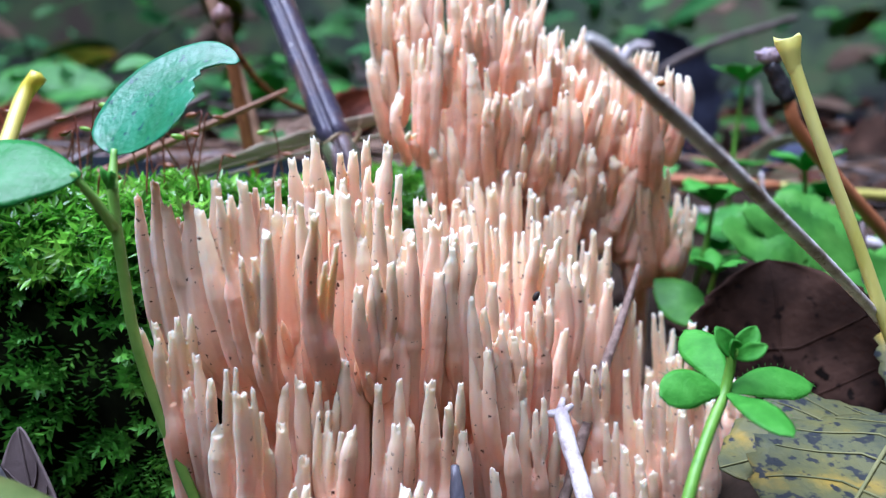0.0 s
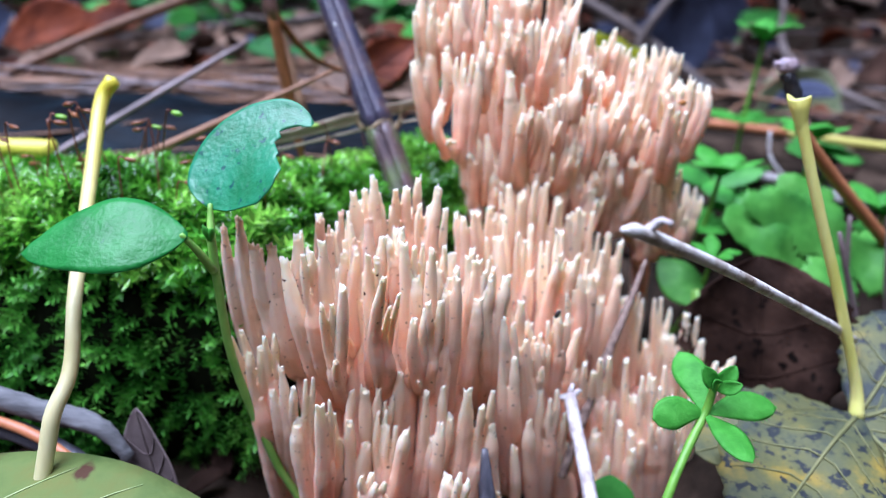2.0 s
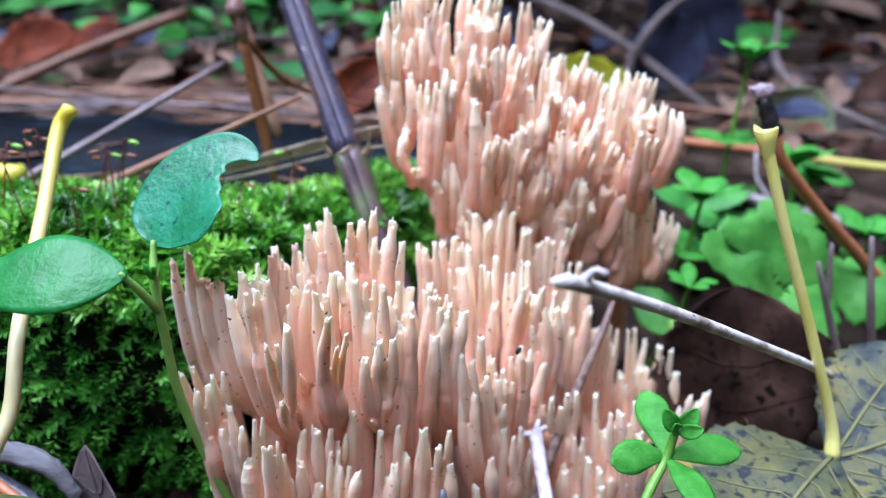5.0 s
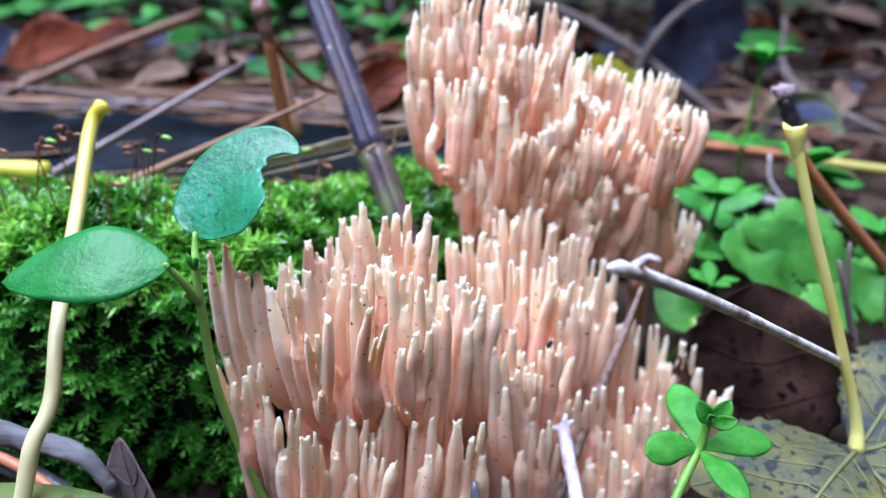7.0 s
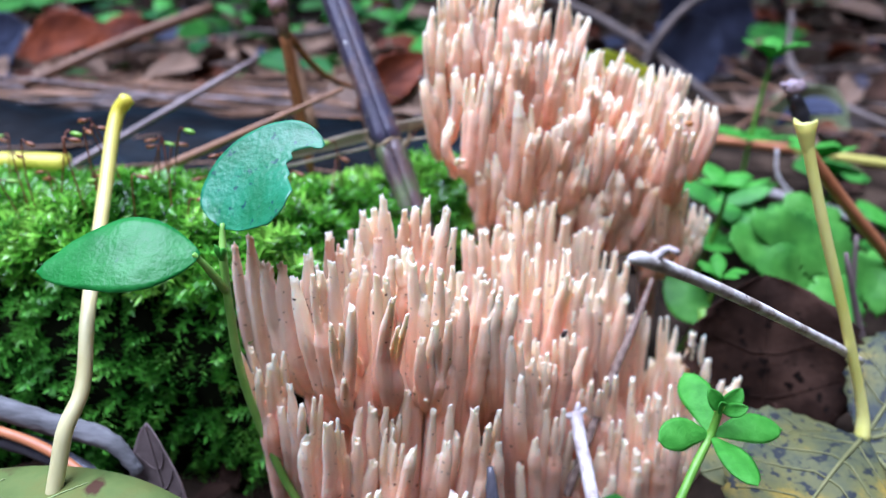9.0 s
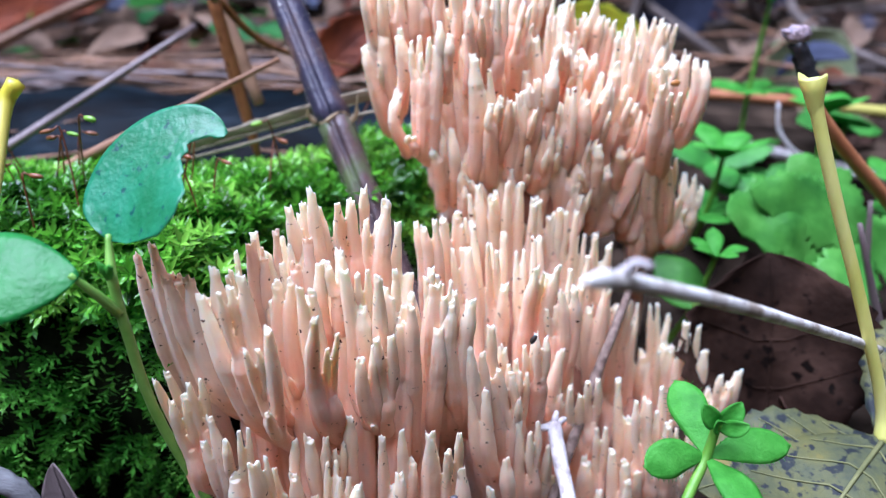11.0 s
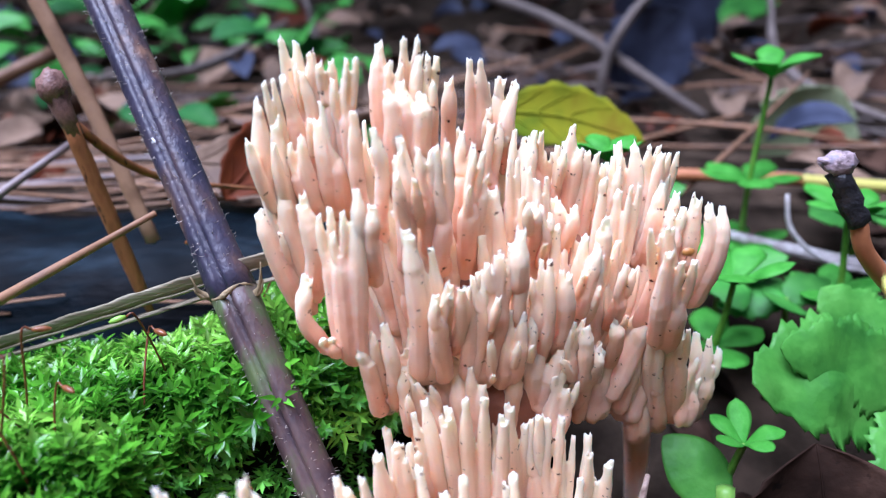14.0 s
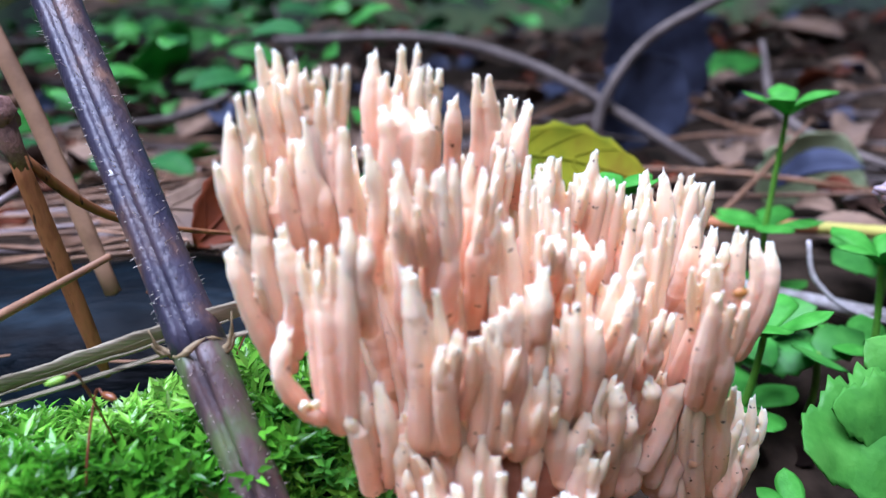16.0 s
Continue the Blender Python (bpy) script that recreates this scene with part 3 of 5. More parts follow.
column(front, (-0.0412, 0.1040, 0.0531), (-0.0391, 0.1099, 0.0201), 0.0027)
column(front, (-0.0348, 0.0980, 0.0558), (-0.0359, 0.1040, 0.0247), 0.0044)
column(front, (-0.0327, 0.0978, 0.0499), (-0.0331, 0.1029, 0.0257), 0.0035)
column(front, (-0.0290, 0.0960, 0.0468), (-0.0314, 0.1011, 0.0312), 0.0018)
column(front, (-0.0272, 0.0960, 0.0484), (-0.0287, 0.1006, 0.0197), 0.0035)
column(front, (-0.0236, 0.0920, 0.0468), (-0.0251, 0.0959, 0.0228), 0.0032)
column(front, (-0.0213, 0.0949, 0.0423), (-0.0227, 0.0979, 0.0226), 0.0029)
column(front, (-0.0195, 0.0981, 0.0453), (-0.0204, 0.1009, 0.0269), 0.0018)
column(front, (-0.0168, 0.0980, 0.0466), (-0.0188, 0.1024, 0.0189), 0.0026)
column(front, (-0.0183, 0.0963, 0.0403), (-0.0205, 0.1001, 0.0153), 0.0042)
column(front, (-0.0147, 0.0987, 0.0456), (-0.0163, 0.1024, 0.0218), 0.0018)
column(front, (-0.0128, 0.0997, 0.0454), (-0.0147, 0.1025, 0.0275), 0.0022)
column(front, (-0.0107, 0.0999, 0.0486), (-0.0131, 0.1036, 0.0253), 0.0024)
column(front, (-0.0131, 0.0979, 0.0417), (-0.0141, 0.1022, 0.0138), 0.0036)
column(front, (-0.0091, 0.0947, 0.0408), (-0.0126, 0.0975, 0.0224), 0.0025)
column(front, (-0.0143, 0.0900, 0.0370), (-0.0138, 0.0927, 0.0226), 0.0042)
column(front, (-0.0056, 0.1000, 0.0445), (-0.0076, 0.1041, 0.0184), 0.0030)
column(front, (-0.0025, 0.1011, 0.0451), (-0.0055, 0.1058, 0.0155), 0.0030)
column(front, (-0.0037, 0.0980, 0.0400), (-0.0044, 0.1016, 0.0167), 0.0028)
column(front, (0.0025, 0.1010, 0.0450), (0.0003, 0.1062, 0.0128), 0.0046)
column(front, (-0.0001, 0.0923, 0.0353), (-0.0021, 0.0950, 0.0199), 0.0041)
column(front, (-0.0052, 0.1060, 0.0696), (-0.0062, 0.1115, 0.0384), 0.0029)
column(front, (-0.0027, 0.1054, 0.0654), (-0.0039, 0.1106, 0.0352), 0.0039)
column(front, (-0.0011, 0.1135, 0.0665), (-0.0009, 0.1190, 0.0356), 0.0042)
column(front, (0.0019, 0.1069, 0.0603), (0.0006, 0.1107, 0.0382), 0.0028)
column(front, (0.0023, 0.1082, 0.0674), (0.0025, 0.1134, 0.0378), 0.0046)
column(front, (0.0052, 0.1081, 0.0644), (0.0050, 0.1126, 0.0385), 0.0046)
column(front, (-0.0013, 0.1260, 0.0703), (-0.0006, 0.1305, 0.0458), 0.0049)
column(front, (0.0036, 0.1341, 0.0686), (0.0045, 0.1390, 0.0420), 0.0064)
column(front, (0.0073, 0.1388, 0.0728), (0.0083, 0.1445, 0.0425), 0.0053)
column(front, (0.0111, 0.1371, 0.0735), (0.0121, 0.1427, 0.0435), 0.0040)
column(front, (0.0159, 0.1370, 0.0737), (0.0153, 0.1432, 0.0404), 0.0055)
column(front, (0.0112, 0.1250, 0.0679), (0.0110, 0.1310, 0.0348), 0.0040)
column(front, (0.0215, 0.1426, 0.0690), (0.0222, 0.1483, 0.0384), 0.0055)
column(front, (0.0247, 0.1425, 0.0663), (0.0249, 0.1476, 0.0389), 0.0045)
column(front, (0.0197, 0.1241, 0.0631), (0.0173, 0.1289, 0.0364), 0.0052)
column(front, (0.0283, 0.1383, 0.0619), (0.0277, 0.1432, 0.0352), 0.0049)
column(front, (0.0225, 0.1241, 0.0583), (0.0227, 0.1280, 0.0360), 0.0057)
column(front, (0.0299, 0.1353, 0.0532), (0.0307, 0.1404, 0.0246), 0.0061)
column(front, (0.0353, 0.1380, 0.0530), (0.0359, 0.1437, 0.0212), 0.0052)
column(front, (0.0329, 0.1390, 0.0605), (0.0330, 0.1439, 0.0335), 0.0054)
column(front, (0.0107, 0.1138, 0.0576), (0.0110, 0.1178, 0.0345), 0.0036)
column(front, (0.0172, 0.1154, 0.0571), (0.0172, 0.1200, 0.0306), 0.0039)
column(front, (0.0076, 0.1093, 0.0561), (0.0087, 0.1132, 0.0332), 0.0031)
column(front, (0.0110, 0.1114, 0.0505), (0.0132, 0.1161, 0.0232), 0.0045)
column(front, (0.0149, 0.1140, 0.0498), (0.0148, 0.1182, 0.0246), 0.0039)
column(front, (0.0079, 0.1093, 0.0484), (0.0103, 0.1137, 0.0236), 0.0032)
column(front, (0.0235, 0.1210, 0.0468), (0.0236, 0.1243, 0.0269), 0.0046)
column(front, (0.0162, 0.1135, 0.0384), (0.0175, 0.1188, 0.0064), 0.0040)
column(front, (0.0365, 0.1409, 0.0431), (0.0371, 0.1468, 0.0094), 0.0054)
column(front, (0.0099, 0.1081, 0.0287), (0.0111, 0.1116, 0.0084), 0.0022)
column(front, (0.0125, 0.1090, 0.0341), (0.0147, 0.1138, 0.0084), 0.0028)
column(front, (0.0218, 0.1154, 0.0322), (0.0231, 0.1202, 0.0046), 0.0041)
column(front, (0.0268, 0.1217, 0.0419), (0.0278, 0.1261, 0.0154), 0.0046)
column(front, (0.0296, 0.1220, 0.0311), (0.0311, 0.1273, -0.0013), 0.0043)
column(front, (0.0053, 0.1028, 0.0372), (0.0071, 0.1068, 0.0139), 0.0027)
tier(front, (-0.036, 0.113, 0.070), (-0.028, 0.112, 0.070), (-0.022, 0.112, 0.071), 0.040, 4, (-0.020, 0.113))
tier(front, (-0.033, 0.119, 0.068), (-0.020, 0.121, 0.071), (-0.004, 0.118, 0.072), 0.045, 7, (-0.020, 0.113))
tier(front, (-0.020, 0.107, 0.069), (-0.010, 0.108, 0.070), (0.000, 0.112, 0.067), 0.040, 5, (-0.015, 0.112))
tier(front, (0.004, 0.132, 0.067), (0.016, 0.130, 0.068), (0.030, 0.136, 0.058), 0.045, 7, (0.017, 0.131))
tier(front, (0.003, 0.146, 0.064), (0.018, 0.149, 0.064), (0.034, 0.148, 0.057), 0.045, 7, (0.017, 0.135))

side_clump = thing("coral_fungus", "small pinkish beige coral fungus clump crowded against a larger one", "fungus", "coral fungus clumps")
body(side_clump, (0.042, 0.145, 0.010), (0.006, 0.006, 0.010))
column(side_clump, (0.0359, 0.1260, 0.0386), (0.0393, 0.1329, -0.0057), 0.0050)
column(side_clump, (0.0435, 0.1438, 0.0452), (0.0459, 0.1492, 0.0118), 0.0055)
column(side_clump, (0.0469, 0.1388, 0.0449), (0.0493, 0.1441, 0.0120), 0.0053)
column(side_clump, (0.0507, 0.1380, 0.0434), (0.0528, 0.1429, 0.0131), 0.0058)
column(side_clump, (0.0381, 0.1214, 0.0387), (0.0408, 0.1267, 0.0049), 0.0042)
column(side_clump, (0.0435, 0.1233, 0.0393), (0.0466, 0.1286, 0.0052), 0.0049)
column(side_clump, (0.0569, 0.1360, 0.0355), (0.0562, 0.1397, 0.0124), 0.0066)
column(side_clump, (0.0409, 0.1190, 0.0342), (0.0437, 0.1245, 0.0008), 0.0046)
column(side_clump, (0.0295, 0.1180, 0.0198), (0.0297, 0.1212, -0.0002), 0.0036)
column(side_clump, (0.0470, 0.1230, 0.0342), (0.0493, 0.1278, 0.0029), 0.0047)
column(side_clump, (0.0338, 0.1198, 0.0272), (0.0364, 0.1246, -0.0031), 0.0040)
column(side_clump, (0.0364, 0.1189, 0.0225), (0.0402, 0.1233, -0.0048), 0.0036)
tier(side_clump, (0.036, 0.148, 0.043), (0.043, 0.149, 0.041), (0.051, 0.145, 0.036), 0.030, 5, (0.042, 0.138), 0.0042)

rear = thing("coral_fungus", "broad pink coral fungus with cream tips raised on the moss bank", "fungus", "coral fungus clumps")
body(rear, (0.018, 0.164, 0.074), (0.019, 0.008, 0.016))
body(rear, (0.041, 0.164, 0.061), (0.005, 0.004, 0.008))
column(rear, (-0.0125, 0.1510, 0.1116), (-0.0110, 0.1523, 0.0898), 0.0028)
column(rear, (-0.0105, 0.1511, 0.1138), (-0.0095, 0.1522, 0.0959), 0.0018)
column(rear, (-0.0077, 0.1531, 0.1139), (-0.0081, 0.1542, 0.0952), 0.0031)
column(rear, (-0.0100, 0.1510, 0.1090), (-0.0093, 0.1523, 0.0868), 0.0026)
column(rear, (-0.0137, 0.1509, 0.0999), (-0.0106, 0.1520, 0.0807), 0.0031)
column(rear, (-0.0111, 0.1510, 0.1029), (-0.0095, 0.1521, 0.0832), 0.0033)
column(rear, (-0.0063, 0.1452, 0.0998), (-0.0071, 0.1460, 0.0854), 0.0028)
column(rear, (-0.0075, 0.1506, 0.1064), (-0.0069, 0.1513, 0.0953), 0.0029)
column(rear, (-0.0080, 0.1550, 0.1184), (-0.0072, 0.1561, 0.0995), 0.0029)
column(rear, (-0.0050, 0.1538, 0.1168), (-0.0049, 0.1547, 0.1011), 0.0023)
column(rear, (-0.0027, 0.1503, 0.1162), (-0.0030, 0.1512, 0.1018), 0.0022)
column(rear, (0.0001, 0.1500, 0.1163), (-0.0009, 0.1509, 0.1011), 0.0030)
column(rear, (-0.0042, 0.1508, 0.1111), (-0.0036, 0.1517, 0.0957), 0.0037)
column(rear, (0.0006, 0.1478, 0.1096), (0.0005, 0.1487, 0.0944), 0.0022)
column(rear, (0.0032, 0.1447, 0.1079), (0.0031, 0.1455, 0.0941), 0.0019)
column(rear, (-0.0017, 0.1410, 0.0992), (-0.0023, 0.1423, 0.0778), 0.0053)
column(rear, (-0.0072, 0.1440, 0.0888), (-0.0066, 0.1447, 0.0773), 0.0023)
column(rear, (-0.0045, 0.1409, 0.0817), (-0.0045, 0.1411, 0.0776), 0.0018)
column(rear, (0.0028, 0.1413, 0.0993), (0.0021, 0.1423, 0.0886), 0.0023)
column(rear, (0.0010, 0.1413, 0.1013), (0.0009, 0.1426, 0.0886), 0.0019)
column(rear, (-0.0001, 0.1427, 0.0796), (0.0002, 0.1450, 0.0662), 0.0026)
column(rear, (0.0009, 0.1427, 0.0807), (0.0013, 0.1450, 0.0687), 0.0018)
column(rear, (0.0029, 0.1427, 0.0821), (0.0030, 0.1450, 0.0670), 0.0022)
column(rear, (0.0042, 0.1436, 0.0745), (0.0047, 0.1449, 0.0622), 0.0022)
column(rear, (0.0047, 0.1552, 0.1172), (0.0042, 0.1562, 0.1003), 0.0038)
column(rear, (0.0081, 0.1560, 0.1174), (0.0068, 0.1571, 0.0992), 0.0030)
column(rear, (0.0093, 0.1560, 0.1153), (0.0081, 0.1569, 0.0999), 0.0019)
column(rear, (0.0108, 0.1564, 0.1156), (0.0101, 0.1575, 0.0976), 0.0021)
column(rear, (0.0064, 0.1536, 0.1124), (0.0062, 0.1544, 0.0985), 0.0054)
column(rear, (0.0063, 0.1444, 0.1054), (0.0062, 0.1453, 0.0894), 0.0027)
column(rear, (0.0091, 0.1449, 0.1058), (0.0092, 0.1457, 0.0916), 0.0023)
column(rear, (0.0069, 0.1415, 0.0961), (0.0067, 0.1444, 0.0731), 0.0027)
column(rear, (0.0088, 0.1414, 0.0928), (0.0080, 0.1448, 0.0718), 0.0030)
column(rear, (0.0109, 0.1400, 0.0892), (0.0098, 0.1450, 0.0712), 0.0027)
column(rear, (0.0117, 0.1401, 0.0868), (0.0108, 0.1444, 0.0760), 0.0015)
column(rear, (0.0134, 0.1401, 0.0879), (0.0121, 0.1445, 0.0758), 0.0021)
column(rear, (0.0156, 0.1425, 0.0929), (0.0146, 0.1450, 0.0702), 0.0022)
column(rear, (0.0185, 0.1425, 0.0929), (0.0158, 0.1449, 0.0709), 0.0037)
column(rear, (0.0167, 0.1423, 0.0894), (0.0149, 0.1450, 0.0709), 0.0042)
column(rear, (0.0115, 0.1454, 0.1064), (0.0107, 0.1464, 0.0887), 0.0027)
column(rear, (0.0129, 0.1598, 0.1117), (0.0122, 0.1607, 0.0974), 0.0023)
column(rear, (0.0168, 0.1610, 0.1136), (0.0159, 0.1619, 0.0983), 0.0029)
column(rear, (0.0193, 0.1622, 0.1114), (0.0186, 0.1630, 0.0980), 0.0025)
column(rear, (0.0216, 0.1630, 0.1102), (0.0205, 0.1638, 0.0977), 0.0036)
column(rear, (0.0155, 0.1514, 0.1060), (0.0138, 0.1523, 0.0904), 0.0025)
column(rear, (0.0196, 0.1601, 0.1053), (0.0185, 0.1610, 0.0894), 0.0028)
column(rear, (0.0172, 0.1501, 0.1036), (0.0149, 0.1511, 0.0865), 0.0035)
column(rear, (0.0239, 0.1606, 0.1038), (0.0224, 0.1616, 0.0867), 0.0036)
column(rear, (0.0268, 0.1608, 0.1032), (0.0257, 0.1616, 0.0903), 0.0033)
column(rear, (0.0294, 0.1610, 0.1013), (0.0275, 0.1617, 0.0894), 0.0023)
column(rear, (0.0316, 0.1610, 0.1031), (0.0298, 0.1618, 0.0893), 0.0030)
column(rear, (0.0339, 0.1610, 0.0993), (0.0316, 0.1620, 0.0828), 0.0029)
column(rear, (0.0211, 0.1432, 0.0943), (0.0210, 0.1447, 0.0838), 0.0024)
column(rear, (0.0234, 0.1485, 0.0965), (0.0234, 0.1490, 0.0882), 0.0023)
column(rear, (0.0252, 0.1500, 0.0956), (0.0251, 0.1506, 0.0860), 0.0018)
column(rear, (0.0219, 0.1443, 0.0889), (0.0214, 0.1459, 0.0767), 0.0022)
column(rear, (0.0247, 0.1459, 0.0888), (0.0240, 0.1484, 0.0717), 0.0029)
column(rear, (0.0206, 0.1445, 0.0818), (0.0194, 0.1460, 0.0692), 0.0033)
column(rear, (0.0232, 0.1463, 0.0807), (0.0225, 0.1478, 0.0710), 0.0018)
column(rear, (0.0368, 0.1624, 0.0988), (0.0358, 0.1633, 0.0836), 0.0041)
column(rear, (0.0395, 0.1639, 0.0997), (0.0390, 0.1648, 0.0846), 0.0042)
column(rear, (0.0429, 0.1640, 0.0998), (0.0417, 0.1650, 0.0827), 0.0034)
column(rear, (0.0452, 0.1621, 0.0988), (0.0435, 0.1631, 0.0817), 0.0037)
column(rear, (0.0458, 0.1609, 0.0941), (0.0433, 0.1617, 0.0806), 0.0034)
column(rear, (0.0453, 0.1549, 0.0931), (0.0440, 0.1558, 0.0782), 0.0025)
column(rear, (0.0478, 0.1552, 0.0938), (0.0467, 0.1559, 0.0812), 0.0028)
column(rear, (0.0502, 0.1550, 0.0928), (0.0490, 0.1559, 0.0771), 0.0036)
column(rear, (0.0410, 0.1482, 0.0923), (0.0421, 0.1562, 0.0707), 0.0039)
column(rear, (0.0425, 0.1450, 0.0895), (0.0438, 0.1527, 0.0708), 0.0041)
column(rear, (0.0372, 0.1490, 0.0881), (0.0358, 0.1515, 0.0752), 0.0026)
column(rear, (0.0316, 0.1483, 0.0907), (0.0300, 0.1490, 0.0788), 0.0032)
column(rear, (0.0280, 0.1460, 0.0873), (0.0268, 0.1485, 0.0726), 0.0027)
column(rear, (0.0339, 0.1505, 0.0926), (0.0318, 0.1512, 0.0810), 0.0026)
column(rear, (0.0327, 0.1479, 0.0880), (0.0316, 0.1485, 0.0781), 0.0018)
column(rear, (0.0293, 0.1470, 0.0793), (0.0299, 0.1500, 0.0663), 0.0023)
column(rear, (0.0304, 0.1470, 0.0785), (0.0310, 0.1500, 0.0655), 0.0027)
column(rear, (0.0338, 0.1503, 0.0731), (0.0323, 0.1507, 0.0660), 0.0028)
column(rear, (0.0354, 0.1505, 0.0765), (0.0361, 0.1539, 0.0665), 0.0025)
column(rear, (0.0419, 0.1570, 0.0677), (0.0427, 0.1597, 0.0484), 0.0032)
column(rear, (0.0426, 0.1527, 0.0725), (0.0461, 0.1600, 0.0499), 0.0029)
column(rear, (0.0455, 0.1521, 0.0746), (0.0485, 0.1600, 0.0517), 0.0033)
column(rear, (0.0535, 0.1620, 0.0678), (0.0526, 0.1629, 0.0512), 0.0040)
column(rear, (0.0552, 0.1616, 0.0643), (0.0533, 0.1623, 0.0514), 0.0033)
column(rear, (0.0289, 0.1537, 0.0948), (0.0278, 0.1543, 0.0851), 0.0031)
column(rear, (0.0171, 0.1427, 0.0787), (0.0168, 0.1450, 0.0700), 0.0015)
tier(rear, (0.002, 0.1475, 0.075), (0.014, 0.1460, 0.073), (0.030, 0.1505, 0.071), 0.014, 8, (0.016, 0.160), 0.0036)
tier(rear, (-0.006, 0.158, 0.108), (0.004, 0.163, 0.110), (0.018, 0.168, 0.107), 0.040, 6, (0.015, 0.160))
tier(rear, (0.020, 0.169, 0.104), (0.034, 0.170, 0.098), (0.048, 0.166, 0.092), 0.035, 6, (0.020, 0.160))
tier(rear, (0.000, 0.152, 0.104), (0.015, 0.153, 0.103), (0.036, 0.157, 0.094), 0.030, 7, (0.018, 0.160))
tier(rear, (0.002, 0.154, 0.086), (0.018, 0.153, 0.084), (0.036, 0.157, 0.080), 0.018, 7, (0.018, 0.160))
tier(rear, (0.004, 0.151, 0.078), (0.018, 0.149, 0.075), (0.042, 0.157, 0.074), 0.013, 7, (0.018, 0.160))
tier(rear, (0.006, 0.149, 0.096), (0.020, 0.150, 0.093), (0.036, 0.153, 0.088), 0.025, 6, (0.018, 0.160))
tier(rear, (0.030, 0.1545, 0.087), (0.036, 0.156, 0.085), (0.042, 0.1575, 0.082), 0.020, 4, (0.030, 0.162), 0.0038)
tier(rear, (0.040, 0.160, 0.070), (0.046, 0.160, 0.070), (0.052, 0.162, 0.066), 0.012, 5, (0.044, 0.163), 0.0036)
tier(rear, (0.030, 0.1525, 0.074), (0.036, 0.1545, 0.072), (0.043, 0.158, 0.069), 0.013, 5, (0.034, 0.162), 0.0036, 0.002)
stipe = Shape()
stipe.tube(curve([(0.038, 0.164, 0.060), (0.044, 0.169, 0.050), (0.0462, 0.173, 0.036), (0.047, 0.175, 0.012)], 12), np.linspace(0.0040, 0.0017, 12), 12, lump=0.04, rng=rng)
stipe.object("stipe", CORAL, rear, "thin pale stipe")
stipe = Shape()
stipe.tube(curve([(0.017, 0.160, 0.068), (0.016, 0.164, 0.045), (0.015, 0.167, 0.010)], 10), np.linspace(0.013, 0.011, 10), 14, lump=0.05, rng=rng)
stipe.object("stipe", CORE_SHADE, rear, "thick stipe")
fuse()
spot = Shape()
spot.ball((0.0430, 0.1438, 0.0890), (0.0009, 0.0004, 0.0006), 7, 10, 0.08, rng)
spot.object("gnawed_spot", AMBER, rear, "small amber gnawed spot")


# ---- moss bank ----
MOSS_PROFILE = curve([(0.004, 0.004), (-0.002, 0.030), (-0.001, 0.052), (0.009, 0.0610), (0.024, 0.0625), (0.045, 0.0580), (0.062, 0.048)], 60)


def moss_front(x):
    """How far back the steep face of the bank stands."""
    return 0.119 + 0.033 * smooth(x, -0.046, -0.018) + 0.020 * smooth(x, -0.018, 0.01) + 0.004 * noise.noise(Vector((x * 60, 3.1, 0)))


def moss_point(x, s):
    """A place on the bank: s from 0 (foot) over the crest to 1 (back)."""
    prof = MOSS_PROFILE
    i = min(58.999, max(0.0, s * 59))
    k = int(i)
    q = prof[k] + (prof[k + 1] - prof[k]) * (i - k)
    p = np.array([x, moss_front(x) + q[0], q[1] - 0.010 * smooth(x, -0.02, 0.03) * (q[1] / 0.07)])
    b = 0.004 * noise.noise(Vector(p * 55)) + 0.0022 * noise.noise(Vector(p * 160))
    e = prof[k + 1] - prof[k]
    n = unit((0, -e[1], e[0]))
    return p + n * b, n


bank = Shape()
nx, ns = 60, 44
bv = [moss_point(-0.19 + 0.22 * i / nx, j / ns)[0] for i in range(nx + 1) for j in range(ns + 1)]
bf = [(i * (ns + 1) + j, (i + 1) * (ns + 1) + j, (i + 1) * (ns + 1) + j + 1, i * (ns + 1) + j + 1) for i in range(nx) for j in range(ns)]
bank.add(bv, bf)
moss_bank = tagged(bank.object("moss_bank", BANK_SHADE), "steep bank overgrown with bright green wet moss", "moss", kind="structure")


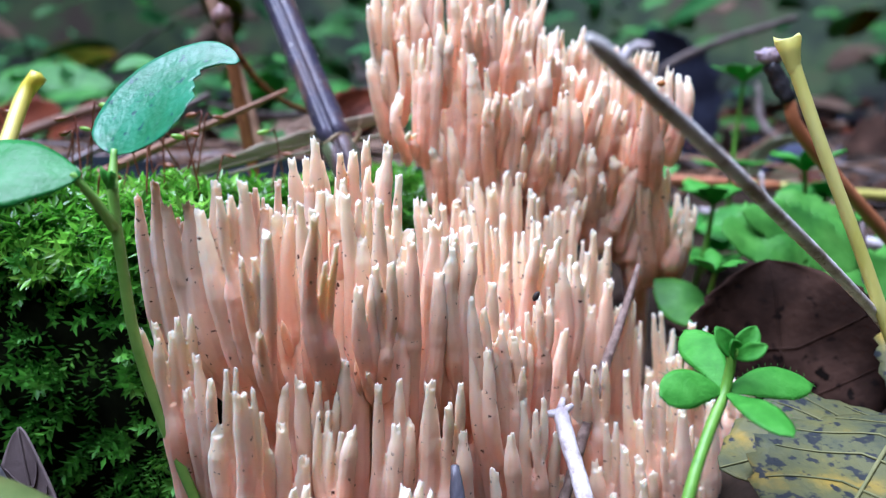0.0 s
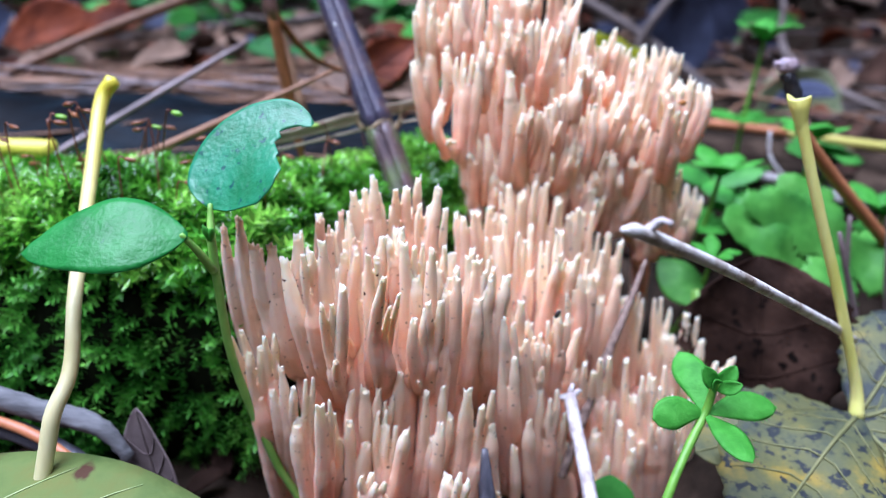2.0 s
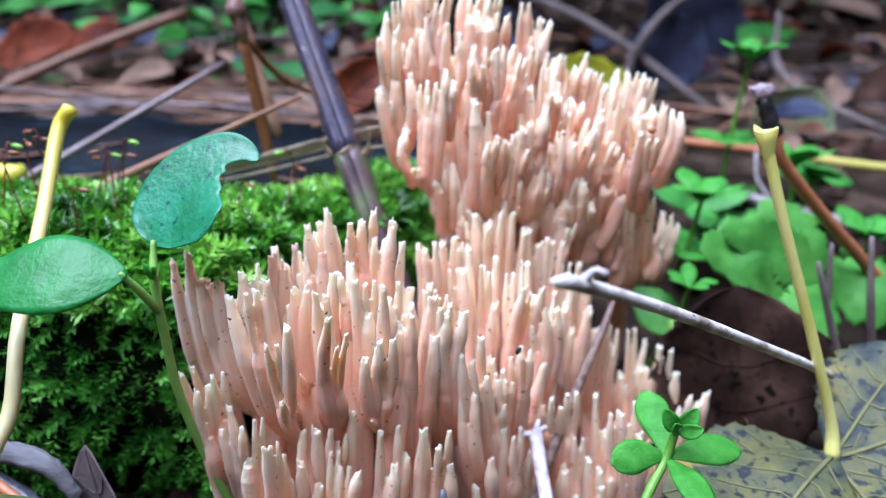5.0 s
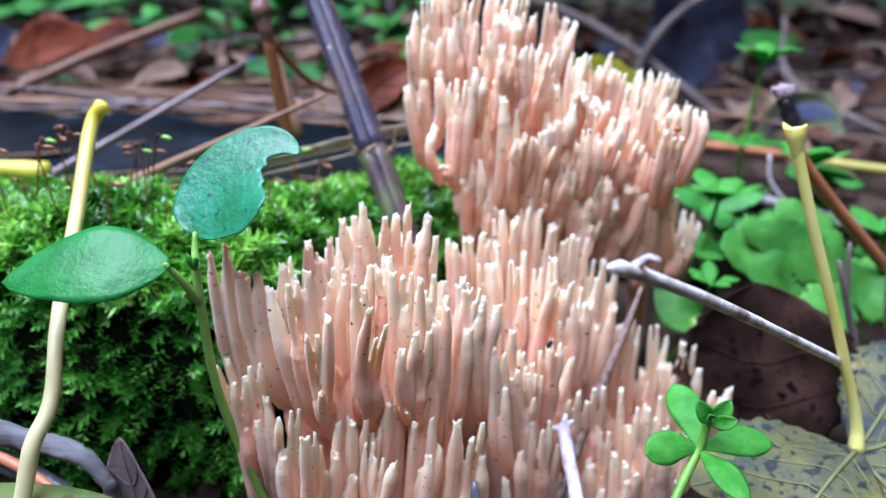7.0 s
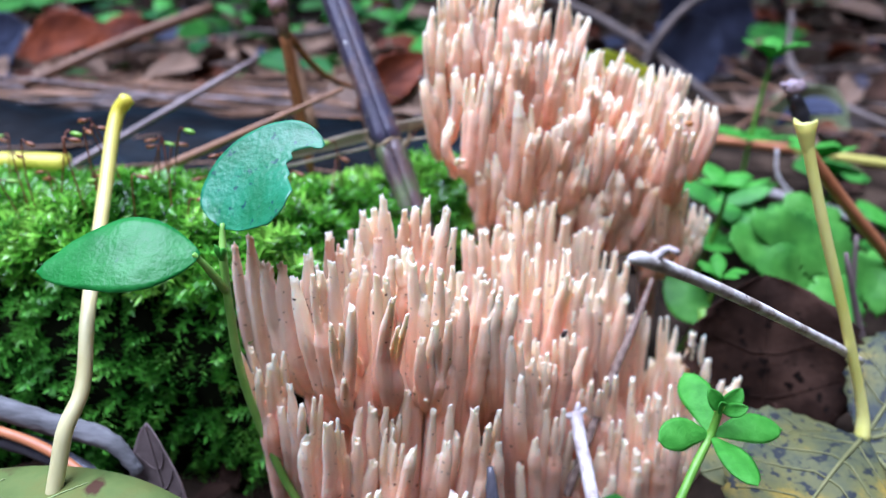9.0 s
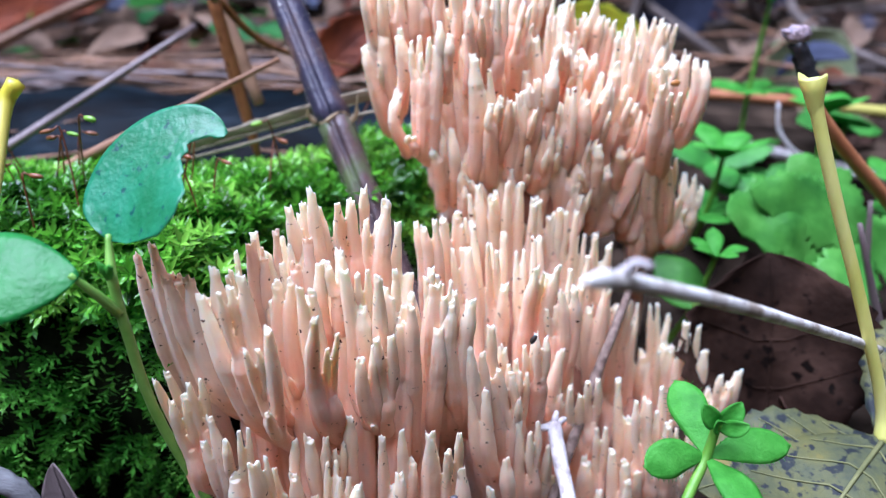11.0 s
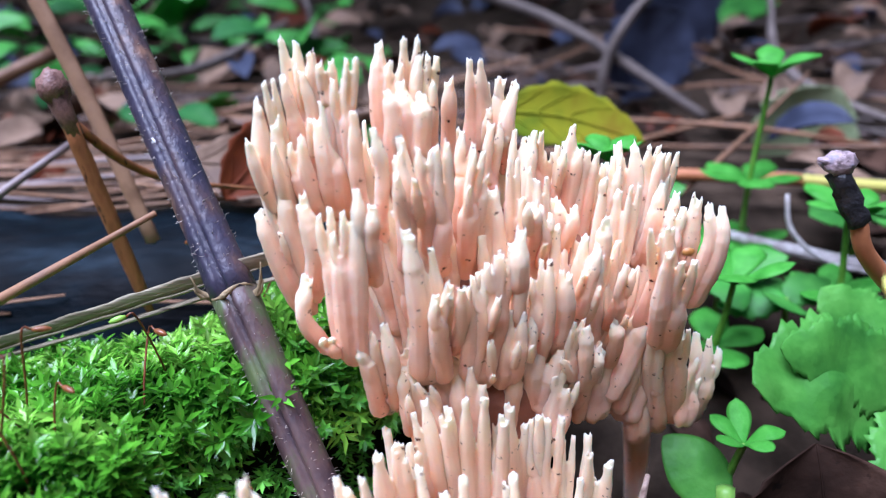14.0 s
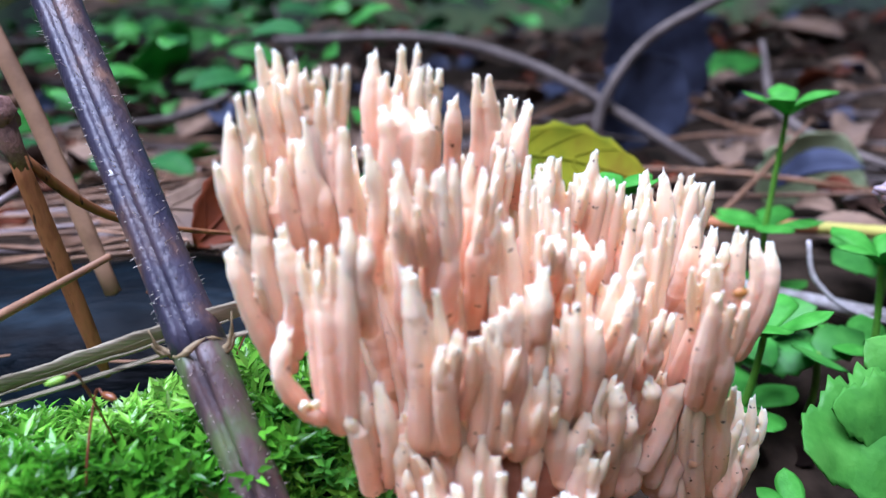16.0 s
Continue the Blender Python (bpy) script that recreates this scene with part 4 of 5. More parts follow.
def moss_shoot(seed, kind):
    """A leafy shoot: (vertices, faces) along +z, with pointed folded leaves."""
    g = np.random.default_rng(seed)
    v, f = [], []
    n = 30 if kind == 0 else 24
    height = 0.0062 if kind == 0 else 0.0058
    bend = g.uniform(-0.25, 0.25, 2)
    for i in range(n):
        t = (i + 0.4) / n
        a = i * 2.4 + g.uniform(-0.3, 0.3)
        c = np.array([bend[0] * t * t * height, bend[1] * t * t * height, t * height])
        if kind == 0:
            ln, w, rise = 0.0033 * (1 - 0.40 * t) * g.uniform(0.7, 1.25), 0.00034, 0.15 + 0.8 * t
        else:
            ln, w, rise = 0.0021 * (1 - 0.35 * t) * g.uniform(0.75, 1.2), 0.00034, 0.30 + 0.6 * t
        out = np.array([math.cos(a), math.sin(a), 0])
        d = unit(out + np.array([0, 0, rise]))
        s = np.cross(d, (0, 0, 1))
        s = s / (np.linalg.norm(s) + 1e-9)
        u = np.cross(s, d)
        b = len(v)
        v += [c, c + d * ln * 0.45 + s * w - u * w * 0.2 + u * w * 0.5, c + d * ln * 0.5 - u * w * 0.25, c + d * ln * 0.45 - s * w + u * w * 0.3, c + d * ln - u * ln * 0.1]
        f += [(b, b + 1, b + 2), (b, b + 2, b + 3), (b + 1, b + 4, b + 2), (b + 2, b + 4, b + 3)]
    return np.array(v), np.array(f)


def moss_cover(name, mat, kind, count, seed, region, label):
    g = np.random.default_rng(seed)
    kinds = [moss_shoot(seed + i, kind) for i in range(6)]
    vs, fs, n = [], [], 0
    for _ in range(count):
        x, s = region(g)
        p, nm = moss_point(x, s)
        up = unit(nm * 0.9 + np.array([0, -0.1, 0.55 if s > 0.42 else -0.25]) + g.normal(0, 0.42, 3))
        a = unit(np.cross(up, g.normal(0, 1, 3)))
        b = np.cross(up, a)
        v, f = kinds[int(g.integers(6))]
        k = g.uniform(0.7, 1.6) if kind == 0 else g.uniform(0.8, 1.5)
        vs.append(p - nm * 0.001 + (v[:, :1] * a + v[:, 1:2] * b + v[:, 2:] * up) * k)
        fs.append(f + n)
        n += len(v)
    me = bpy.data.meshes.new(name)
    me.from_pydata(np.vstack(vs).tolist(), [], np.vstack(fs).tolist())
    me.polygons.foreach_set("use_smooth", np.ones(len(me.polygons), bool))
    me.materials.append(mat)
    ob = new(name, me)
    ob.parent = moss_bank
    return tagged(ob, label, kind="stuff")


moss_cover("moss", MOSS, 0, 5600, 101, lambda g: (g.uniform(-0.150, 0.012), g.uniform(0.40, 0.98)), "bright green wet cushion moss")
moss_cover("moss", MOSS_SHADED, 1, 950, 202, lambda g: (g.uniform(-0.150, 0.0), g.uniform(0.02, 0.50)), "same moss on the steep face, shade put into its darker green")


# ---- dead wood behind the moss ----
rng = np.random.default_rng(5)
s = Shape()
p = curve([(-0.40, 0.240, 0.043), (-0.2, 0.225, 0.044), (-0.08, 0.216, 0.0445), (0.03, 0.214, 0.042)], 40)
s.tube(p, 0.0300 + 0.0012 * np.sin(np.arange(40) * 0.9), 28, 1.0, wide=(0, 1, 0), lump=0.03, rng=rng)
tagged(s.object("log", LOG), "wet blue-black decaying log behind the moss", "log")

# the dark hairy stalk
stalk = thing("hairy_stalk", "dark ridged dead plant stalk with pale bristles leaning over the moss", "plant stalk")
axis = curve([(0.0030, 0.130, 0.0268), (-0.0097, 0.145, 0.0522), (-0.0224, 0.160, 0.0776), (-0.0351, 0.175, 0.1030), (-0.0478, 0.190, 0.1284), (-0.0732, 0.220, 0.179), (-0.0986, 0.250, 0.230)], 60)
turns = np.arange(40) * 9.0
groove = 1 - 0.012 * np.abs(np.sin(np.radians(turns * 3)))
for at, depth, wide in ((262, 0.50, 8), (60, 0.2, 12)):
    groove -= depth * np.exp(-((turns - at) / wide) ** 2)
s = Shape()
rad = 0.0035 + 0.0003 * np.exp(-((np.arange(60) - 20) / 2.0) ** 2)
s.tube(axis[20:], rad[20:], 40, 0.92, groove=groove, lump=0.006, rng=rng)
s.object("stem", STALK, stalk)
s = Shape()
s.tube(axis[:21], rad[:21] * np.linspace(0.85, 0.985, 21), 40, 0.92, groove=groove, lump=0.006, rng=rng)
s.object("stem_foot", STALK_GREEN, stalk, "greenish brown foot of the stalk")
d_st = unit(axis[21] - axis[19])
s = Shape()
ring = []
w1 = unit(np.cross(d_st, (0, 0, 1)))
w2 = np.cross(d_st, w1)
for i in range(25):
    a = 2 * math.pi * i / 24
    ring.append(axis[20] + (w1 * math.cos(a) + w2 * math.sin(a)) * 0.0033 + d_st * 0.0004 * math.sin(3 * a))
s.tube(ring, 0.00042, 6, lump=0.4, rng=rng)
for sx, hz in ((-1, 0.004), (1, 0.006), (1, 0.003), (-1, 0.002)):
    b = axis[20] + np.array([sx * 0.0034, -0.001, 0])
    s.tube(curve([b, b + np.array([sx * 0.0014, -0.0006, hz * 0.3]), b + np.array([sx * 0.0022, -0.001, hz])], 6), np.linspace(0.0006, 0.0001, 6), 6, lump=0.4, rng=rng)
s.object("node_ring", SCAR, stalk, "pale ragged ring at a node")
s = Shape()
for _ in range(900):
    k = int(rng.integers(6, 44))
    a = rng.uniform(0, 2 * math.pi)
    dd = unit(axis[k + 1] - axis[k - 1])
    e1 = unit(np.cross(dd, (0, 0, 1)))
    e2 = np.cross(dd, e1)
    o = e1 * math.cos(a) + e2 * math.sin(a)
    b = axis[k] + (axis[k + 1] - axis[k]) * rng.random() + o * 0.0033
    h = o * rng.uniform(0.0003, 0.0007) + rng.normal(0, 0.0002, 3)
    s.tube([b, b + h], [0.00006, 0.00003], 3)
s.object("bristles", HAIR, stalk, "short pale bristles")
s = Shape()
fleck = axis[29] + unit(np.cross(unit(axis[30] - axis[28]), (-1, 0, -0.6))) * 0.0001 + np.array((-0.0006, -0.0031, -0.0008))
s.ball(fleck, (0.0006, 0.0005, 0.0008), 7, 9, 0.2, rng)
s.object("lichen_fleck", LICHEN, stalk, "tiny white lichen fleck")

# split straw lying across the moss
straw = thing("split_straw", "pale weathered split straw lying on the moss edge", "straw")
p = curve([(-0.110, 0.160, 0.0575), (-0.085, 0.161, 0.0644), (-0.0651, 0.162, 0.0701), (-0.0459, 0.162, 0.0754), (-0.0280, 0.162, 0.0805), (-0.006, 0.164, 0.0860)], 44)
s = Shape()
s.tube(p, 0.0017 * np.interp(np.arange(44), [0, 38, 43], [1, 1, 0.5]), 10, 0.22, wide=(0, -0.45, 1), lump=0.14, rng=rng)
s.object("split_blade", STRAW, straw)
for k in range(3):
    s = Shape()
    q = p + np.array((0, -0.00025, (k - 1) * 0.00095))
    q[:, 2] += 0.00012 * np.sin(np.arange(44) * 1.3 + k)
    s.tube(q[: 44 - int(rng.integers(0, 7))], 0.00022, 6, 0.8, lump=0.25, rng=rng)
    s.object("fibre", STRAW, straw)
s = Shape()
s.tube(curve([(-0.085, 0.161, 0.0622), (-0.0659, 0.162, 0.0676), (-0.0457, 0.162, 0.0726), (-0.0272, 0.162, 0.0776), (-0.010, 0.163, 0.0810)], 30), 0.0006, 7, 0.6, lump=0.2, rng=rng)
s.object("fibre", STRAW, straw)


def stick(name, label, category, pts, radii, mat, n=16, sides=10, lump=0.05, group="", flat=1.0):
    s = Shape()
    k = np.linspace(0, len(radii) - 1, n)
    s.tube(curve(pts, n), np.interp(k, range(len(radii)), radii), sides, flat, np.linspace(0, 1, n), None, lump, rng)
    return tagged(s.object(name, mat), label, category, group)


# ---- forked needle pair with its scaly knob ----
fascicle = thing("pine_fascicle", "brown pine needle pair hanging from a scaly knob", "pine needles")
s = Shape()
s.ball((-0.054, 0.180, 0.1095), (0.0026, 0.0026, 0.0030), 9, 12, 0.16, rng)
s.tube([(-0.054, 0.180, 0.109), (-0.0532, 0.1802, 0.1045), (-0.0525, 0.1805, 0.101)], [0.0022, 0.0017, 0.0014], 9, lump=0.12, rng=rng)
s.object("knob", KNOB, fascicle, "grey-brown scaly knob")
for pts, r in (([(-0.0528, 0.180, 0.103), (-0.051, 0.1815, 0.088), (-0.0487, 0.183, 0.0705), (-0.048, 0.184, 0.064)], (0.0015, 0.0017, 0.0014, 0.0006)),
               ([(-0.0525, 0.1805, 0.103), (-0.047, 0.186, 0.094), (-0.040, 0.192, 0.0885), (-0.024, 0.200, 0.0835)], (0.0011, 0.001, 0.0009, 0.0004))):
    s = Shape()
    s.tube(curve(pts, 14), np.interp(np.linspace(0, 3, 14), range(4), r), 8, 0.7, lump=0.05, rng=rng)
    s.object("needle", SHEATH, fascicle)
stick("dry_grass", "tan dry grass stem standing behind the moss", "stem", [(-0.050, 0.196, 0.075), (-0.062, 0.203, 0.110), (-0.082, 0.212, 0.160)], (0.0016, 0.0018, 0.0016), NEEDLE_TAN, flat=0.5)

# ---- long needles and thin twigs across the moss ----
stick("pine_needle", "long reddish brown pine needle resting on the moss", "pine needle", [(-0.128, 0.146, 0.049), (-0.1088, 0.150, 0.0572), (-0.072, 0.158, 0.074), (-0.0351, 0.166, 0.0907)], (0.0012, 0.0013, 0.0011, 0.0005), NEEDLE, group="long needles")
stick("pine_needle", "long grey-brown pine needle leaning over the log", "pine needle", [(-0.145, 0.158, 0.047), (-0.1216, 0.170, 0.0604), (-0.0694, 0.210, 0.0935)], (0.0012, 0.0013, 0.0008), NEEDLE_GREY, group="long needles")
stick("twig", "tan twig over the needle litter", "twig", [(-0.1723, 0.25, 0.0766), (-0.145, 0.27, 0.091), (-0.117, 0.30, 0.1045)], (0.0019, 0.002, 0.0024), NEEDLE)

# needle litter on the log and behind it
def litter_needle(x, y, z, e, r, mat):
    c = np.array([x, y, z])
    stick("pine_needle", "fallen brown pine needle in the litter", "pine needle", [c - e, c + rng.normal(0, 0.0018, 3), c + e], (r * 0.6, r, r * 0.6), mat, 7, 6, 0.0, "needle litter", 0.55)


for i in range(230):
    x, y = rng.uniform(-0.34, 0.0), rng.uniform(0.222, 0.38)
    ln, a = rng.uniform(0.06, 0.13), rng.normal(0.10, 0.26)
    z = max(ground_height(x, y), 0.0735 - 0.6 * max(0, abs(y - 0.22) - 0.012)) + rng.uniform(-0.001, 0.007)
    e = np.array([math.cos(a), math.sin(a) * 0.6, rng.normal(0.02, 0.07)]) * ln / 2
    pick = rng.random()
    litter_needle(x, y, z, e, rng.uniform(0.0007, 0.0013), NEEDLE if pick < 0.5 else NEEDLE_TAN if pick < 0.8 else NEEDLE_GREY)
for i in range(9):
    x, z = rng.uniform(-0.20, -0.03), rng.uniform(0.052, 0.069)
    y = 0.214 + 0.012 * smooth(-x, 0.05, 0.2) - math.sqrt(0.0315 ** 2 - (z - 0.0445) ** 2)
    ln, a = rng.uniform(0.03, 0.07), rng.normal(0.1, 0.25)
    litter_needle(x, y, z, np.array([math.cos(a), 0.06 * math.cos(a), 0.4 * math.sin(a)]) * ln / 2, 0.0007, NEEDLE)

# ---- twigs and stems on the right ----
near = thing("lichen_twig", "grey lichen-spotted twig with a broken fork, leaning over the leaf", "twig")
s = Shape()
s.tube(curve([(0.0805, 0.1282, 0.0436), (0.0665, 0.1140, 0.0540), (0.0380, 0.0875, 0.0735), (0.0215, 0.0718, 0.0840), (0.0172, 0.0668, 0.0864)], 26), np.concatenate([np.linspace(0.0008, 0.0009, 22), (0.00085, 0.00075, 0.0006, 0.0004)]), 12, lump=0.06, rng=rng)
s.object("stem", BARK_GREY, near)
s = Shape()
s.tube(curve([(0.0205, 0.0710, 0.0845), (0.0222, 0.0712, 0.0862), (0.0235, 0.0706, 0.0860)], 6), np.linspace(0.0006, 0.0004, 6), 8, lump=0.2, rng=rng)
s.object("fork_stub", BARK_PALE, near, "broken pale fork stub")
broken = thing("broken_twig", "short pale broken twig with a splintered end", "twig")
s = Shape()
s.tube(curve([(0.0215, 0.1185, 0.0330), (0.0225, 0.1120, 0.0290), (0.0240, 0.1030, 0.0235), (0.0255, 0.094, 0.017)], 18), np.linspace(0.0014, 0.0013, 18), 10, lump=0.10, rng=rng)
for q in ((-0.0030, -0.001, 0.0004), (0.0022, 0.001, 0.0012), (0.0006, 0.0016, 0.0022)):
    s.tube([(0.0215, 0.1182, 0.0328), np.array((0.0215, 0.1182, 0.0328)) + np.array(q)], [0.0010, 0.0004], 6)
s.object("stem", BARK_PALE, broken)
stick("twig", "thin brown twig wedged between two fungus clumps", "twig", [(0.0208, 0.115, 0.0155), (0.0288, 0.1275, 0.0325), (0.0362, 0.138, 0.0470), (0.0395, 0.143, 0.054)], (0.0009, 0.0010, 0.0008, 0.0004), TWIG_TAN, lump=0.12)
stick("wood_splinter", "dark wet wood splinter stuck under the fungus", "wood", [(0.0042, 0.102, 0.031), (0.0055, 0.096, 0.018), (0.008, 0.085, -0.010)], (0.0006, 0.0022, 0.0030), DARK_WOOD, lump=0.1, flat=0.6)

stub = thing("charred_stem", "orange-brown dead stem with a black scaly broken top", "plant stem")
s = Shape()
s.tube(curve([(0.073, 0.1585, 0.0868), (0.078, 0.160, 0.078), (0.1049, 0.170, 0.0529), (0.125, 0.177, 0.036)], 16), np.linspace(0.0013, 0.0017, 16), 10, lump=0.05, rng=rng)
s.object("stem", ORANGE, stub)
s = Shape()
s.tube(curve([(0.0735, 0.1586, 0.0862), (0.0712, 0.1590, 0.0905), (0.0697, 0.1594, 0.0940)], 9), np.linspace(0.0016, 0.0018, 9), 10, lump=0.22, rng=rng)
s.object("black_top", CHAR, stub, "black crumbling end of the stem")
s = Shape()
s.ball((0.0693, 0.1594, 0.0955), (0.0026, 0.0022, 0.0017), 8, 11, 0.2, rng)
s.tube([(0.0685, 0.1592, 0.0955), (0.0660, 0.1588, 0.0963)], [0.0010, 0.0003], 6, lump=0.2, rng=rng)
s.object("cap", STUB_CAP, stub, "grey-pink flaking cap")
for a, b in (((0.100, 0.150, 0.020), (0.083, 0.148, 0.0605)), ((0.097, 0.165, 0.030), (0.0925, 0.163, 0.060)), ((0.106, 0.158, 0.030), (0.098, 0.157, 0.064))):
    stick("dead_grass", "thin dark upright dead stem", "stem", [a, (np.array(a) + b) / 2 + rng.normal(0, 0.0008, 3), b], (0.0011, 0.001, 0.0005), NEEDLE_GREY, 10, 7, 0.06, "thin dead stems")
stick("orange_straw", "orange straw fading to yellow across the litter", "straw", [(0.045, 0.262, 0.0665), (0.0814, 0.257, 0.0652), (0.112, 0.254, 0.0630)], (0.0016, 0.0018, 0.0018), ORANGE)
stick("yellow_straw", "yellow grass straw across the litter", "straw", [(0.110, 0.2545, 0.0630), (0.1434, 0.25, 0.0600), (0.22, 0.24, 0.056)], (0.0018, 0.0018, 0.0018), STRAW_FADED)
stick("twig", "bleached pale twig lying in the undergrowth", "twig", [(0.080, 0.236, 0.0565), (0.0939, 0.23, 0.0535), (0.1314, 0.22, 0.0467), (0.20, 0.206, 0.040)], (0.0012, 0.0016, 0.002, 0.002), BARK_PALE)
stick("twig", "thin pale rootlet arching through the weeds", "twig", [(0.094, 0.224, 0.069), (0.0955, 0.222, 0.060), (0.105, 0.220, 0.052), (0.125, 0.222, 0.046)], (0.0005, 0.0006, 0.0006, 0.0005), BARK_PALE)


# ---- seedling with two round leaves ----
seedling = thing("seedling", "young seedling with two glossy oval leaves, one bitten", "seedling")
s = Shape()
s.tube(curve([(-0.0262, 0.106, -0.008), (-0.0300, 0.104, 0.012), (-0.0352, 0.1020, 0.026), (-0.0400, 0.0985, 0.048), (-0.0408, 0.0965, 0.064), (-0.0410, 0.0960, 0.0735)], 22), np.linspace(0.00082, 0.00072, 22), 10, lump=0.03, rng=rng)
s.object("stem", SEED_STEM, seedling)
s = Shape()
s.tube(curve([(-0.0410, 0.0960, 0.067), (-0.0425, 0.0935, 0.0715), (-0.0440, 0.0920, 0.0745)], 8), np.linspace(0.0008, 0.0004, 8), 8)
s.tube(curve([(-0.0410, 0.0960, 0.072), (-0.0414, 0.0975, 0.0750), (-0.0416, 0.0985, 0.0775)], 8), np.linspace(0.0008, 0.0004, 8), 8)
s.object("leaf_stalk", SEED_STEM, seedling)
s = Shape()
for dx, dz in ((-0.0004, 0.0028), (0.0006, 0.0022)):
    s.tube([(-0.0410, 0.0957, 0.0725), (-0.0410 + dx, 0.0950, 0.0742), (-0.0410 + dx * 1.4, 0.0945, 0.0725 + dz)], [0.0005, 0.0006, 0.0001], 6)
s.object("bud", CLEAVER, seedling)


def bitten(u, v):
    return v > 0.05 and (u - 0.82) ** 2 / 0.024 + (v - 0.78) ** 2 / 0.48 < 1 + 0.12 * math.sin(v * 40)


s = Shape()
sp = curve([(-0.0417, 0.0985, 0.0768), (-0.0400, 0.1005, 0.0805), (-0.0362, 0.1030, 0.0856), (-0.0310, 0.1045, 0.0890), (-0.0258, 0.1050, 0.0898)], 34)
hw = oval(34, 0.0086, 0.42, 0.60, 0.06)
hw = [(a * 0.92, b * 1.22) for a, b in hw]
blade(s, sp, hw, (-0.25, -0.62, 0.70), 0.14, 0.00016, 24, 0.00012, skip=bitten, freq=500)
s.object("leaf", SEED_LEAF_SHEEN, seedling, "bitten oval leaf with tiny blisters, sky sheen in its blue-green colour")
s = Shape()
sp = curve([(-0.0432, 0.0925, 0.0742), (-0.0500, 0.0905, 0.0752), (-0.0580, 0.0900, 0.0745), (-0.0690, 0.0905, 0.0708)], 26)
blade(s, sp, oval(26, 0.0066, 0.50, 0.70, 0.05), (0.05, -0.62, 0.75), -0.10, 0.0003, 12, 0.0003, freq=300)
s.object("leaf", SEED_LEAF_GREEN, seedling, "whole oval green leaf")


# ---- cleavers and other weeds ----
def whorl(parent, at, leaves, length, width, rng, tilt=0.35, mat=None, turn=0.0, hairs=True, name="leaf"):
    for i in range(leaves):
        a = turn + 2 * math.pi * i / leaves + rng.uniform(-0.2, 0.2)
        ln = length * rng.uniform(0.85, 1.12)
        o = np.array([math.cos(a), math.sin(a), 0])
        up = np.array([0, 0, 1.0])
        q = np.asarray(at, float)
        sp = curve([q, q + o * ln * 0.5 + up * ln * tilt * 0.62, q + o * ln + up * ln * tilt * rng.uniform(0.6, 1.0)], 12)
        s = Shape()
        blade(s, sp, oval(12, width, 0.60, 0.62, 0.14), up * 1.0 - o * tilt, -0.18, 0.00018, 6, 0.00015, seed=i)
        if hairs:
            d = np.gradient(sp, axis=0)
            for k in range(3, 12):
                e = unit(np.cross(d[k], up))
                for sd in (-1, 1):
                    b = sp[k] + e * sd * oval(12, width, 0.60, 0.62, 0.14)[k][0]
                    s.tube([b, b + (e * sd * 0.6 + unit(d[k]) * 0.5 + up * 0.3) * 0.00045], [0.00006, 0.00002], 3)
        s.object(name, mat or CLEAVER, parent)


cleavers = thing("cleavers", "young cleavers plant with a whorl of bristly oval leaves", "weed", "cleavers plants")
s = Shape()
s.tube(curve([(0.0195, 0.0690, -0.010), (0.0262, 0.0775, 0.012), (0.0330, 0.0865, 0.0325), (0.0375, 0.0925, 0.0402), (0.0408, 0.0966, 0.0444), (0.0420, 0.0974, 0.0500)], 20), np.linspace(0.00085, 0.0007, 20), 8, lump=0.05, rng=rng)
s.object("stem", CLEAVER_STEM, cleavers)
for tip, w, f in (((0.0313, 0.0933, 0.0449), 0.0027, (0.15, -0.75, 0.6)), ((0.0384, 0.1075, 0.0500), 0.0028, (-0.25, -0.62, 0.55)),
                  ((0.0538, 0.0996, 0.0443), 0.0026, (0.1, -0.6, 0.75)), ((0.0456, 0.0866, 0.0422), 0.0028, (0.35, -0.75, 0.55))):
    s = Shape()
    b0, b1 = np.array((0.0408, 0.0966, 0.0444)), np.array(tip)
    sp = curve([b0, (b0 + b1) / 2 + np.array((0, 0, 0.0009)), b1], 16)
    blade(s, sp, oval(16, w, 0.62, 0.60, 0.18), f, -0.12, 0.0002, 8, 0.0002, freq=600)
    ov, d = oval(16, w, 0.62, 0.60, 0.18), np.gradient(sp, axis=0)
    for k in range(3, 16):
        e = unit(np.cross(d[k], f))
        for sd in (-1, 1):
            b = sp[k] + e * sd * ov[k][0]
            s.tube([b, b + (e * sd + unit(d[k]) * 0.5) * 0.0004], [0.00006, 0.00002], 3)
    s.object("leaf", CLEAVER, cleavers)
for tip, w in (((0.0393, 0.0968, 0.0532), 0.0013), ((0.0449, 0.0975, 0.0531), 0.0014), ((0.0453, 0.0948, 0.0512), 0.0011), ((0.0408, 0.0945, 0.0520), 0.0010)):
    s = Shape()
    b0, b1 = np.array((0.0419, 0.0974, 0.0490)), np.array(tip)
    blade(s, curve([b0, (b0 + b1) / 2 + np.array((0, -0.0006, 0)), b1], 9), oval(9, w, 0.5, 0.7, 0.2), (0, -0.8, 0.5), 0.35, 0.0002, 6, 0.0001)
    s.object("top_leaf", CLEAVER, cleavers)


